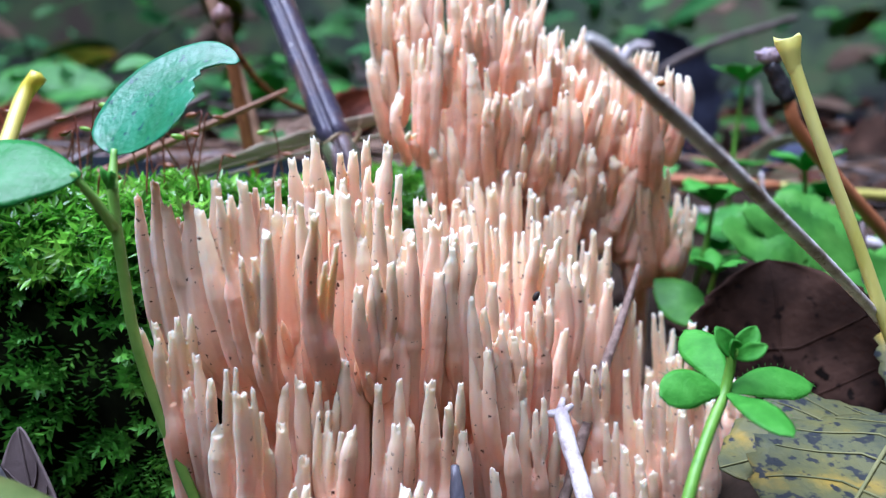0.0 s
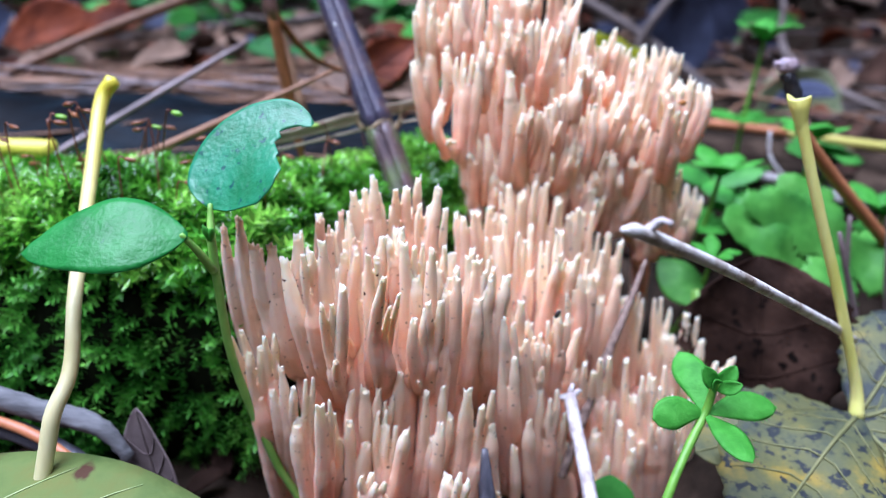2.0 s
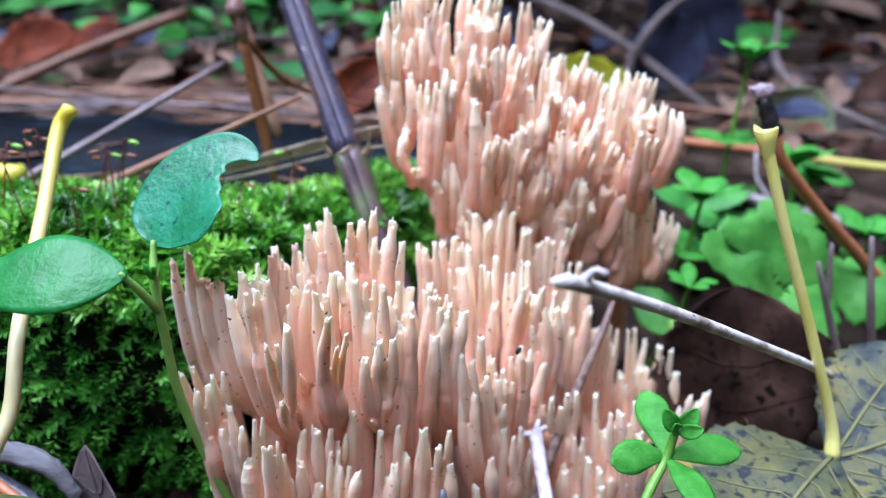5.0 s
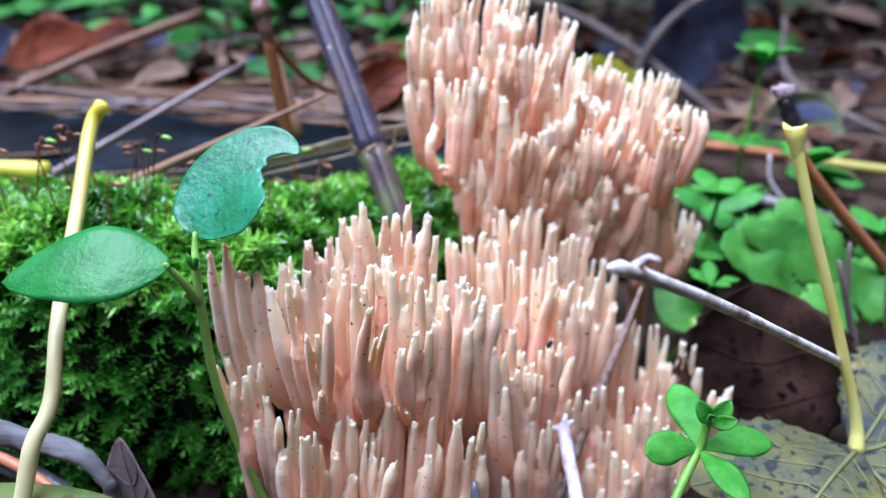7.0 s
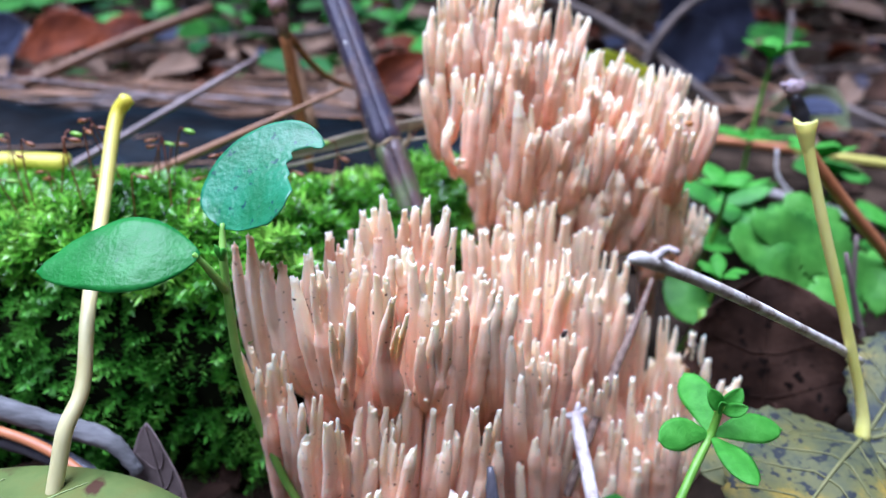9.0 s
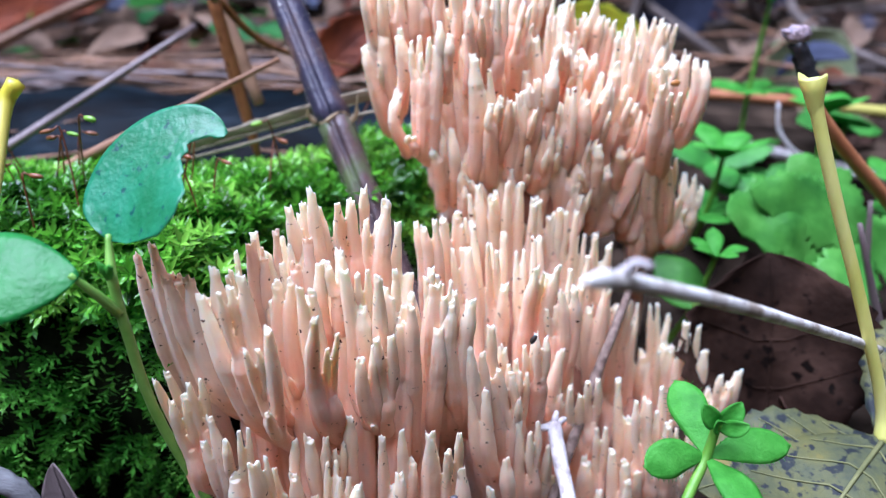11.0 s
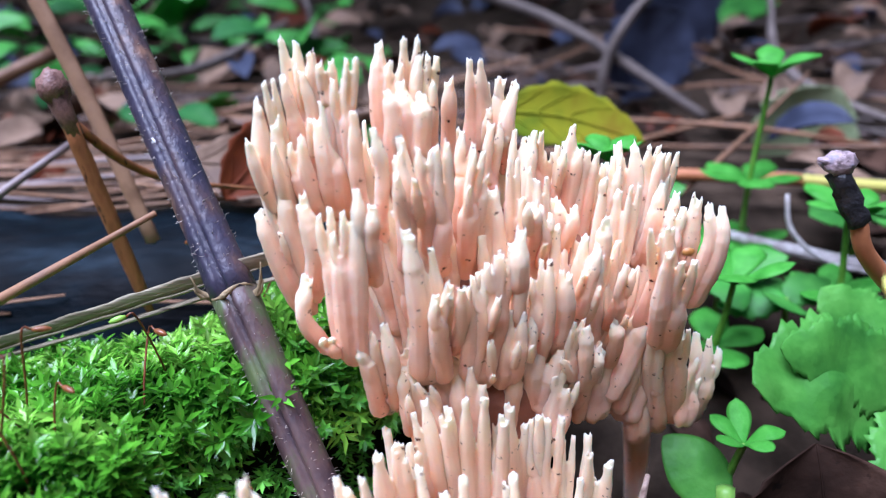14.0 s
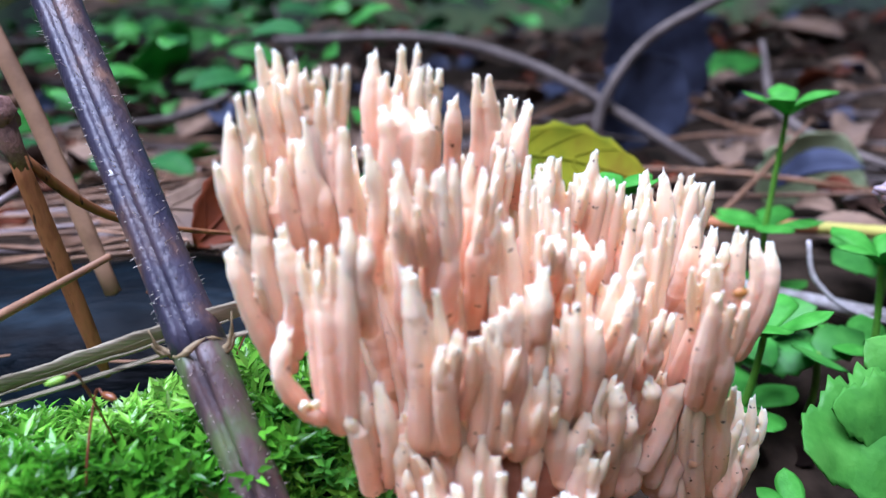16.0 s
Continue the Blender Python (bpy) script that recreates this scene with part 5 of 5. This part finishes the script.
def weed(stem, whorls, label, group, seed, leaf=0.008, width=0.0024, mat=None, name="weed", category="weed"):
    g = np.random.default_rng(seed)
    t = thing(name, label, category, group)
    p = curve(stem, 24)
    s = Shape()
    s.tube(p, np.linspace(0.0009, 0.0006, 24), 7, lump=0.05, rng=g)
    s.object("stem", CLEAVER_STEM, t)
    for k, (u, n, sc) in enumerate(whorls):
        whorl(t, p[int(u * 23)], n, leaf * sc, width * sc, g, 0.3 if u < 0.95 else 0.65, mat, k * 0.7, hairs=False)
    return t


weed([(0.050, 0.166, 0.016), (0.056, 0.158, 0.036), (0.058, 0.1535, 0.0505)], [(1.0, 5, 0.75)], "small cleavers rosette beside the fungus", "cleavers plants", 31, 0.0085, 0.0026)
weed([(0.089, 0.236, 0.042), (0.0885, 0.234, 0.066), (0.090, 0.231, 0.0965)], [(0.25, 5, 1.0), (0.6, 5, 1.15), (1.0, 5, 0.9)], "tall cleavers shoot with stacked leaf whorls", "cleavers plants", 32, 0.0125, 0.0036)
weed([(0.100, 0.206, 0.036), (0.099, 0.204, 0.055), (0.0975, 0.203, 0.070)], [(0.4, 5, 0.9), (1.0, 5, 0.9)], "leafy cleavers shoot in the undergrowth", "cleavers plants", 33, 0.012, 0.004)
weed([(0.066, 0.196, 0.036), (0.068, 0.192, 0.050), (0.069, 0.190, 0.062)], [(0.35, 4, 1.0), (1.0, 5, 0.9)], "leafy cleavers shoot in the undergrowth", "cleavers plants", 34, 0.012, 0.0042)
weed([(0.118, 0.196, 0.034), (0.118, 0.194, 0.045), (0.117, 0.192, 0.052)], [(0.4, 4, 1.0), (1.0, 5, 1.0)], "leafy cleavers shoot in the undergrowth", "cleavers plants", 35, 0.012, 0.004)


weed([(0.044, 0.200, 0.040), (0.0435, 0.197, 0.066), (0.0432, 0.1945, 0.0880)], [(0.8, 4, 0.7), (1.0, 6, 0.8)], "small weed sprout rising behind the fungus", "cleavers plants", 36, 0.0095, 0.0032)


def broad_leaf(parent, base, tip, width, face, mat, seed, teeth=0.10, cup=-0.12, ripple=0.0012, veins=5, n=28, name="leaf", peak=0.42, thick=0.0003, vein_mat=None, freq=90.0, vein_r=0.00022, lobes=0):
    base, tip = np.asarray(base, float), np.asarray(tip, float)
    sp = curve([base, (base + tip) / 2 + np.array((0, 0, 0.06 * np.linalg.norm(tip - base))), tip], n)
    ov = oval(n, width, peak, 0.7, 0.08)
    if lobes:
        ov = [(a * (0.78 + 0.22 * abs(math.sin(math.pi * lobes * i / n))), b * (0.78 + 0.22 * abs(math.sin(math.pi * lobes * i / n + 0.4)))) for i, (a, b) in enumerate(ov)]
    s = Shape()
    blade(s, sp, ov, face, cup, thick, 12, ripple, teeth, 2 if teeth else 0, seed=seed, freq=freq)
    ob = s.object(name, mat, parent)
    if veins:
        top = s.v[0][: n * 13].reshape(n, 13, 3)
        up = unit(face)
        s = Shape()
        s.tube(top[1:, 6] + up * 0.00015, np.linspace(vein_r * 2, vein_r * 0.6, n - 1), 5)
        for k in range(veins):
            i0 = int(n * (0.12 + 0.62 * k / veins))
            for side in (-1, 1):
                row = [top[min(n - 1, i0 + int(j * 0.9)), 6 + side * j] for j in range(0, 6)]
                s.tube(np.array(row) + up * 0.00012, np.linspace(vein_r, vein_r * 0.4, 6), 4)
        s.object("venation", vein_mat or VEIN, ob, "raised leaf vein net")
    return ob


nettle = thing("broadleaf_weed", "low weed with broad toothed green leaves", "weed", "broad weeds")
s = Shape()
s.tube(curve([(0.098, 0.178, 0.026), (0.096, 0.172, 0.040), (0.094, 0.168, 0.050)], 10), 0.001, 7)
s.object("stem", CLEAVER_STEM, nettle)
broad_leaf(nettle, (0.094, 0.168, 0.050), (0.0600, 0.160, 0.0575), 0.0125, (0.05, -0.72, 0.70), HERB_LIGHT, 1, 0.06, ripple=0.0030, veins=0, n=46, lobes=5)
broad_leaf(nettle, (0.094, 0.168, 0.050), (0.080, 0.178, 0.066), 0.0090, (0.0, -0.70, 0.70), HERB_LIGHT, 2, 0.06, ripple=0.0030, veins=0, n=46, lobes=5)
broad_leaf(nettle, (0.094, 0.166, 0.049), (0.082, 0.146, 0.0360), 0.0080, (0.1, -0.75, 0.65), HERB_LIGHT, 3, 0.07, veins=0, n=46, lobes=5)
broad_leaf(nettle, (0.095, 0.168, 0.049), (0.124, 0.166, 0.040), 0.0105, (0.1, -0.72, 0.68), HERB_LIGHT, 4, 0.06, ripple=0.0030, veins=0, n=46, lobes=5)
broad_leaf(nettle, (0.094, 0.167, 0.050), (0.0665, 0.163, 0.0625), 0.0085, (0.15, -0.75, 0.60), HERB_LIGHT, 6, 0.08, ripple=0.0018, veins=0, n=46, lobes=5)
cotyledon = thing("broadleaf_weed", "pale weed seedling with one rounded leaf beside the brown leaf", "weed", "broad weeds")
s = Shape()
s.tube(curve([(0.0535, 0.151, 0.014), (0.0555, 0.150, 0.030), (0.0552, 0.152, 0.043)], 10), np.linspace(0.0011, 0.0016, 10), 8)
s.object("stem", SEED_STEM, cotyledon)
broad_leaf(cotyledon, (0.0553, 0.1515, 0.040), (0.0470, 0.1600, 0.0480), 0.0052, (-0.1, -0.70, 0.70), HERB_LIGHT, 5, 0.0, veins=0, ripple=0.0004)
for i, (x, y, h) in enumerate(((0.074, 0.214, 0.055), (0.116, 0.232, 0.062), (0.134, 0.205, 0.052), (0.152, 0.225, 0.060), (0.128, 0.180, 0.044), (0.086, 0.205, 0.052), (0.060, 0.235, 0.066), (0.145, 0.185, 0.045))):
    g = np.random.default_rng(400 + i)
    t = thing("broadleaf_weed", "low broad-leaved green weed in the litter", "weed", "broad weeds")
    z0 = ground_height(x, y)
    s = Shape()
    s.tube(curve([(x, y, z0 - 0.003), (x + 0.001, y - 0.002, (z0 + h) / 2), (x, y - 0.003, h)], 8), 0.0008, 6)
    s.object("stem", CLEAVER_STEM, t)
    for k in range(4):
        a = k * 1.57 + g.uniform(-0.4, 0.4)
        ln = g.uniform(0.011, 0.017)
        broad_leaf(t, (x, y - 0.003, h), (x + math.cos(a) * ln, y - 0.003 + math.sin(a) * ln, h + g.uniform(-0.004, 0.005)), ln * 0.36, (0.1, -0.45, 0.9), HERB, i * 5 + k, 0.10, ripple=0.0006, veins=0, n=14)

# ---- fallen leaves ----
maple = thing("fallen_leaf", "mottled yellow and grey-blue fallen leaf with upright yellow stalk", "leaf", "fallen leaves")
JOINT = np.array((0.0778, 0.1164, 0.0325))


def lobe(parent, tip, width, seed, face=(-0.12, -0.42, 0.90), mat=None, base=None, peak=0.55, vein=True):
    b = JOINT if base is None else np.asarray(base, float)
    return broad_leaf(parent, b, tip, width, face, mat or FALLEN, seed, 0.05, -0.05, 0.0022, 4 if vein else 0, 30, "blade", peak, 0.0003, freq=70, vein_r=0.00024, vein_mat=OLIVE_VEIN)


lobe(maple, (0.0450, 0.1090, 0.0270), 0.0095, 11)
lobe(maple, (0.0500, 0.0880, 0.0235), 0.0150, 12)
lobe(maple, (0.0860, 0.0840, 0.0190), 0.0150, 13)
lobe(maple, (0.1180, 0.1180, 0.0400), 0.0140, 14)
lobe(maple, (0.0990, 0.1340, 0.0480), 0.0110, 15, (-0.5, -0.6, 0.5))
s = Shape()
p = curve([JOINT, (0.0771, 0.1182, 0.0391), (0.0706, 0.1190, 0.0566), (0.0629, 0.1199, 0.0758), (0.0583, 0.1212, 0.0888), (0.0573, 0.1216, 0.0925)], 30)
s.tube(p, np.concatenate([np.linspace(0.0015, 0.0010, 8), np.linspace(0.0010, 0.0010, 14), np.linspace(0.0010, 0.0012, 8)]), 12, lump=0.02, rng=rng)
s.object("leaf_stalk", PETIOLE, maple, "upright yellow leaf stalk with a hollow cup end")
s = Shape()
d_p = unit(p[-1] - p[-4])
e1 = unit(np.cross(d_p, (0, 1, 0)))
e2 = np.cross(d_p, e1)
cup, cf = [], []
for r, h in ((0.0009, -0.0040), (0.00122, -0.0026), (0.0015, -0.0010), (0.0020, 0.0010), (0.0019, 0.0011), (0.0013, -0.0004), (0.0002, -0.0011)):
    for i in range(16):
        a = 2 * math.pi * i / 16
        rim = (0.0009 * max(0, math.cos(a)) - 0.0005 * math.sin(2 * a)) if h > 0.001 else 0.0
        cup.append(p[-1] + (e1 * math.cos(a) + e2 * math.sin(a)) * r + d_p * (h + rim))
for k in range(6):
    for i in range(16):
        cf.append((k * 16 + i, k * 16 + (i + 1) % 16, (k + 1) * 16 + (i + 1) % 16, (k + 1) * 16 + i))
s.add(cup, cf)
s.object("cup_rim", PETIOLE, maple)

pale = thing("fallen_leaf", "pale green fallen leaf with brown blotch and upright cream stalk", "leaf", "fallen leaves")
broad_leaf(pale, (-0.1000, 0.0770, 0.0305), (-0.0130, 0.0600, 0.0262), 0.0165, (0.05, -0.36, 0.93), PALE_GREEN, 21, 0.0, -0.06, 0.0018, 4, 30, "blade", 0.42, freq=70)
s = Shape()
p = curve([(-0.0675, 0.0805, 0.0310), (-0.0661, 0.0835, 0.0405), (-0.0652, 0.0855, 0.0460), (-0.0641, 0.0900, 0.0512), (-0.0660, 0.0980, 0.0615), (-0.0730, 0.1200, 0.0746), (-0.0758, 0.1330, 0.0870), (-0.0735, 0.1350, 0.0915)], 32)
s.tube(p, np.interp(np.arange(32), [0, 8, 16, 31], [0.0013, 0.00135, 0.0012, 0.00155]), 12, 0.9, np.linspace(0, 1, 32), lump=0.02, rng=rng)
s.object("leaf_stalk", PETIOLE_PALE, pale, "cream leaf stalk turning yellow at its bent end")
stick("leaf_stalk", "cut yellow leaf stalk lying on the moss", "leaf stalk", [(-0.150, 0.162, 0.0680), (-0.1250, 0.166, 0.0690), (-0.1085, 0.167, 0.0688)], (0.0022, 0.0024, 0.0026), STRAW_YELLOW)

purple = thing("dry_leaf", "pointed purple-brown dry leaf propped against the moss", "leaf", "fallen leaves")
broad_leaf(purple, (-0.0545, 0.0960, 0.0125), (-0.0600, 0.1000, 0.0372), 0.0062, (-0.25, -0.9, 0.25), PURPLE_BROWN, 31, 0.0, 0.30, 0.0006, 4, 26, "blade", 0.35, vein_mat=PURPLE_BROWN)
dark = thing("dry_leaf", "large dark brown curled leaf with a toothed edge", "leaf", "fallen leaves")
broad_leaf(dark, (0.0687, 0.1360, 0.0106), (0.0667, 0.1486, 0.0540), 0.0185, (-0.15, -0.95, 0.25), DARK_BROWN, 41, 0.045, 0.45, 0.0034, 3, 32, "blade", 0.55, vein_mat=DARK_BROWN, freq=80)
stick("grey_twig", "weathered grey twig lying at the foot of the moss", "twig", [(-0.1056, 0.1022, 0.0422), (-0.0804, 0.1004, 0.0362), (-0.0671, 0.0987, 0.0342), (-0.0605, 0.0969, 0.0289)], (0.0023, 0.0022, 0.0018, 0.0011), GREY_WOOD, n=26, lump=0.13)
stick("pine_needle", "orange-brown pine needle at the foot of the moss", "pine needle", [(-0.0968, 0.0987, 0.0373), (-0.0779, 0.0960, 0.0338), (-0.0605, 0.0898, 0.0280)], (0.0008, 0.001, 0.0006), ORANGE, group="long needles")
stick("wood_splinter", "dark wet wood splinter under a grey twig", "wood", [(-0.1012, 0.1004, 0.0351), (-0.0782, 0.0987, 0.0303), (-0.0596, 0.0934, 0.0236)], (0.0018, 0.002, 0.0012), DARK_WOOD, lump=0.1)
little = thing("clover_leaf", "small round green leaf at the foot of the fungus", "leaf")
broad_leaf(little, (0.0300, 0.108, 0.0100), (0.0300, 0.112, 0.0190), 0.0052, (0, -0.8, 0.55), HERB, 51, 0.0, veins=0, ripple=0.0003)

# leaves lying further back
FAR_LEAVES = [
    ("yellow-green leaf with a brown centre lying behind the fungus", (0.024, 0.240, 0.090), (0.060, 0.230, 0.082), 0.0080, (-0.1, -0.85, 0.5), YELLOW_GREEN),
    ("rusty red-brown curled dry leaf in the litter", (-0.215, 0.31, 0.078), (-0.165, 0.30, 0.094), 0.012, (0.1, -0.8, 0.6), RUST),
    ("rusty red-brown curled dry leaf in the litter", (-0.190, 0.33, 0.084), (-0.150, 0.32, 0.094), 0.009, (0.2, -0.7, 0.7), RUST),
    ("grey wet fallen leaf in the litter, reflected sky in its blue colour", (-0.225, 0.30, 0.072), (-0.195, 0.29, 0.096), 0.014, (0.1, -0.9, 0.5), GREY_LEAF_SKY),
    ("pale grey-tan dry leaf on the log", (-0.052, 0.228, 0.083), (-0.015, 0.214, 0.078), 0.0090, (0.0, -0.7, 0.7), TAN_LEAF),
    ("rusty brown curled leaf beside the log", (-0.040, 0.215, 0.078), (-0.020, 0.222, 0.094), 0.0070, (0.3, -0.8, 0.4), RUST),
    ("pale round dry leaf standing in the litter", (0.130, 0.308, 0.048), (0.144, 0.300, 0.080), 0.0170, (-0.1, -0.9, 0.4), PALE_LEAF),
    ("grey wet fallen leaf in the litter, reflected sky in its blue colour", (0.085, 0.36, 0.070), (0.106, 0.35, 0.104), 0.0180, (-0.1, -0.9, 0.4), GREY_LEAF_SKY),
    ("large grey wet leaf propped up in the undergrowth, reflected sky in its blue colour", (0.138, 0.445, 0.060), (0.108, 0.430, 0.145), 0.026, (-0.15, -0.9, 0.3), GREY_LEAF_SKY),
    ("dark brown dry leaf in the litter", (0.170, 0.33, 0.075), (0.205, 0.31, 0.082), 0.012, (-0.1, -0.6, 0.7), DARK_BROWN),
    ("large blue-green leaf beyond the litter", (-0.30, 0.40, 0.095), (-0.19, 0.40, 0.112), 0.024, (0, -0.6, 0.8), HERB),
]
for i, (label, a, b, w, f, mat) in enumerate(FAR_LEAVES):
    t = thing("fallen_leaf", label, "leaf", "fallen leaves")
    broad_leaf(t, a, b, w, f, mat, 60 + i, 0.08, 0.25, 0.003, 3, 20, "blade", 0.48, vein_mat=mat, freq=50)
# ---- moss spore stalks ----
for i in range(40):
    g = np.random.default_rng(700 + i)
    x, u = g.uniform(-0.115, -0.018), g.uniform(0.44, 0.68)
    p0, nm = moss_point(x, u)
    h = g.uniform(0.010, 0.022)
    t = thing("moss_sporophyte", "thin red moss spore stalk with a nodding brown capsule" if i % 4 else "thin red moss spore stalk with a green capsule", "moss", "moss spore stalks")
    lean = g.normal(0, 0.22, 2)
    top = p0 + np.array([lean[0] * h, lean[1] * h, h])
    nod = top + np.array([g.choice([-1, 1]) * 0.0012, g.normal(0, 0.0004), 0.0002])
    s = Shape()
    s.tube(curve([p0 - np.array((0, 0, 0.002)), (p0 + top) / 2 + g.normal(0, 0.0005, 3), top, nod], 12), 0.00017, 5)
    s.object("seta", SETA, t)
    s = Shape()
    e = unit(nod - top + np.array((0, 0, -0.0004))) * 0.0023
    s.tube(curve([nod, nod + e * 0.5, nod + e], 6), np.array([0.0003, 0.00055, 0.0006, 0.0006, 0.0005, 0.0002]) * g.uniform(0.65, 0.95), 8)
    s.object("capsule", CAPSULE if i % 4 else CAPSULE_GREEN, t)

# ---- grit and small marks on the fungus ----
speck = thing("seed", "small black seed stuck on the fungus", "seed")
s = Shape()
s.ball((0.0168, 0.1122, 0.0542), (0.0005, 0.0004, 0.00085), 7, 8, 0.1, rng, Euler((0, 0.5, 0)).to_matrix())
s.object("husk", GRIT, speck)

# ---- undergrowth in the distance ----
def scatter_leaves(name, label, count, seed, box, size, mats, curl=0.25):
    g = np.random.default_rng(seed)
    for k, mat in enumerate(mats):
        s = Shape()
        for _ in range(count // len(mats)):
            q = np.array([g.uniform(*box[0]), g.uniform(*box[1]), g.uniform(*box[2])])
            q[2] = q[2] + ground_height(q[0], q[1]) if q[2] < 5 else q[2]
            ln = g.uniform(*size)
            a = g.uniform(0, 2 * math.pi)
            d = np.array([math.cos(a), math.sin(a), g.uniform(-0.4, 0.4)]) * ln
            blade(s, curve([q, q + d * 0.5 + np.array((0, 0, 0.1 * ln)), q + d], 7), oval(7, ln * g.uniform(0.2, 0.3), 0.45, 0.7), (g.normal(0, 0.5), -0.4, 0.8), curl * g.uniform(0.2, 1.2), 0.0003, 4)
        tagged(s.object(name, mat), label, "undergrowth", kind="stuff")


scatter_leaves("undergrowth", "dense green undergrowth leaves behind the clearing", 900, 801, ((-1.3, 1.2), (0.62, 1.5), (0.02, 0.62)), (0.03, 0.07), (HERB_DARK, HERB_DARK, HERB))
scatter_leaves("undergrowth", "broad green and yellowing leaves of low plants behind the litter", 150, 806, ((-0.7, 0.65), (0.45, 0.85), (0.01, 0.26)), (0.05, 0.10), (HERB, YELLOW_GREEN, HERB_DARK, HERB, TAN_LEAF))
# made-up foliage, mostly above the view, there to shade the background
scatter_leaves("shrub_foliage", "invented overhead leaves added to shade the background", 420, 805, ((-0.9, 0.9), (0.36, 1.1), (0.20, 0.42)), (0.06, 0.11), (HERB_DARK,))
scatter_leaves("undergrowth", "green seedlings scattered in the litter", 300, 802, ((-0.45, -0.02), (0.30, 0.60), (0.0, 0.05)), (0.012, 0.028), (HERB, HERB, HERB_DARK))
scatter_leaves("leaf_litter", "brown and grey fallen leaves covering the ground", 900, 803, ((-0.6, 0.6), (0.27, 0.80), (0.001, 0.014)), (0.012, 0.032), (TAN_LEAF, TAN_LEAF, DARK_BROWN, RUST, DARK_BROWN, GREY_LEAF_SKY), 0.7)
scatter_leaves("leaf_litter", "dark crumbled leaf litter on the soil", 260, 804, ((-0.12, 0.16), (0.0, 0.24), (0.0, 0.003)), (0.006, 0.014), (DARK_BROWN, DARK_BROWN))
for i in range(34):
    g = np.random.default_rng(900 + i)
    x, y = g.uniform(-0.5, 0.5), g.uniform(0.32, 0.75)
    a, ln = g.uniform(0, math.pi), g.uniform(0.10, 0.30)
    z = ground_height(x, y) + g.uniform(0.002, 0.03)
    e = np.array([math.cos(a), math.sin(a) * 0.5, g.normal(0, 0.25)]) * ln / 2
    c = np.array([x, y, z])
    stick("twig", "dead grey-brown twig in the litter", "twig", [c - e, c + g.normal(0, 0.012, 3), c + e], (0.001, 0.0022, 0.0012), TWIG_FAR, 10, 7, 0.05, "litter twigs")
for i in range(70):
    g = np.random.default_rng(1300 + i)
    x, y = g.uniform(0.03, 0.34), g.uniform(0.26, 0.50)
    a, ln = g.uniform(-0.9, 0.9), g.uniform(0.06, 0.16)
    c = np.array([x, y, ground_height(x, y) + g.uniform(0.001, 0.014)])
    e = np.array([math.cos(a), math.sin(a), g.normal(0, 0.12)]) * ln / 2
    stick("pine_needle", "fallen brown pine needle in the litter", "pine needle", [c - e, c + g.normal(0, 0.003, 3), c + e], (0.0005, 0.001, 0.0005), (NEEDLE, NEEDLE_GREY, TWIG_FAR)[i % 3], 7, 6, 0.0, "needle litter")
stick("arched_twig", "pale arching dead twig behind the fungus", "twig", [(0.074, 0.352, 0.055), (0.0768, 0.35, 0.0875), (0.092, 0.35, 0.110), (0.1154, 0.35, 0.123), (0.16, 0.36, 0.137)], (0.0022, 0.0022, 0.002, 0.0018, 0.0015), TWIG_FAR, 20)
stick("twig", "long grey dead twig behind the fungus", "twig", [(-0.06, 0.42, 0.118), (0.01, 0.40, 0.116), (0.06, 0.37, 0.100), (0.11, 0.33, 0.066)], (0.0025, 0.0026, 0.0024, 0.002), TWIG_FAR, 20)
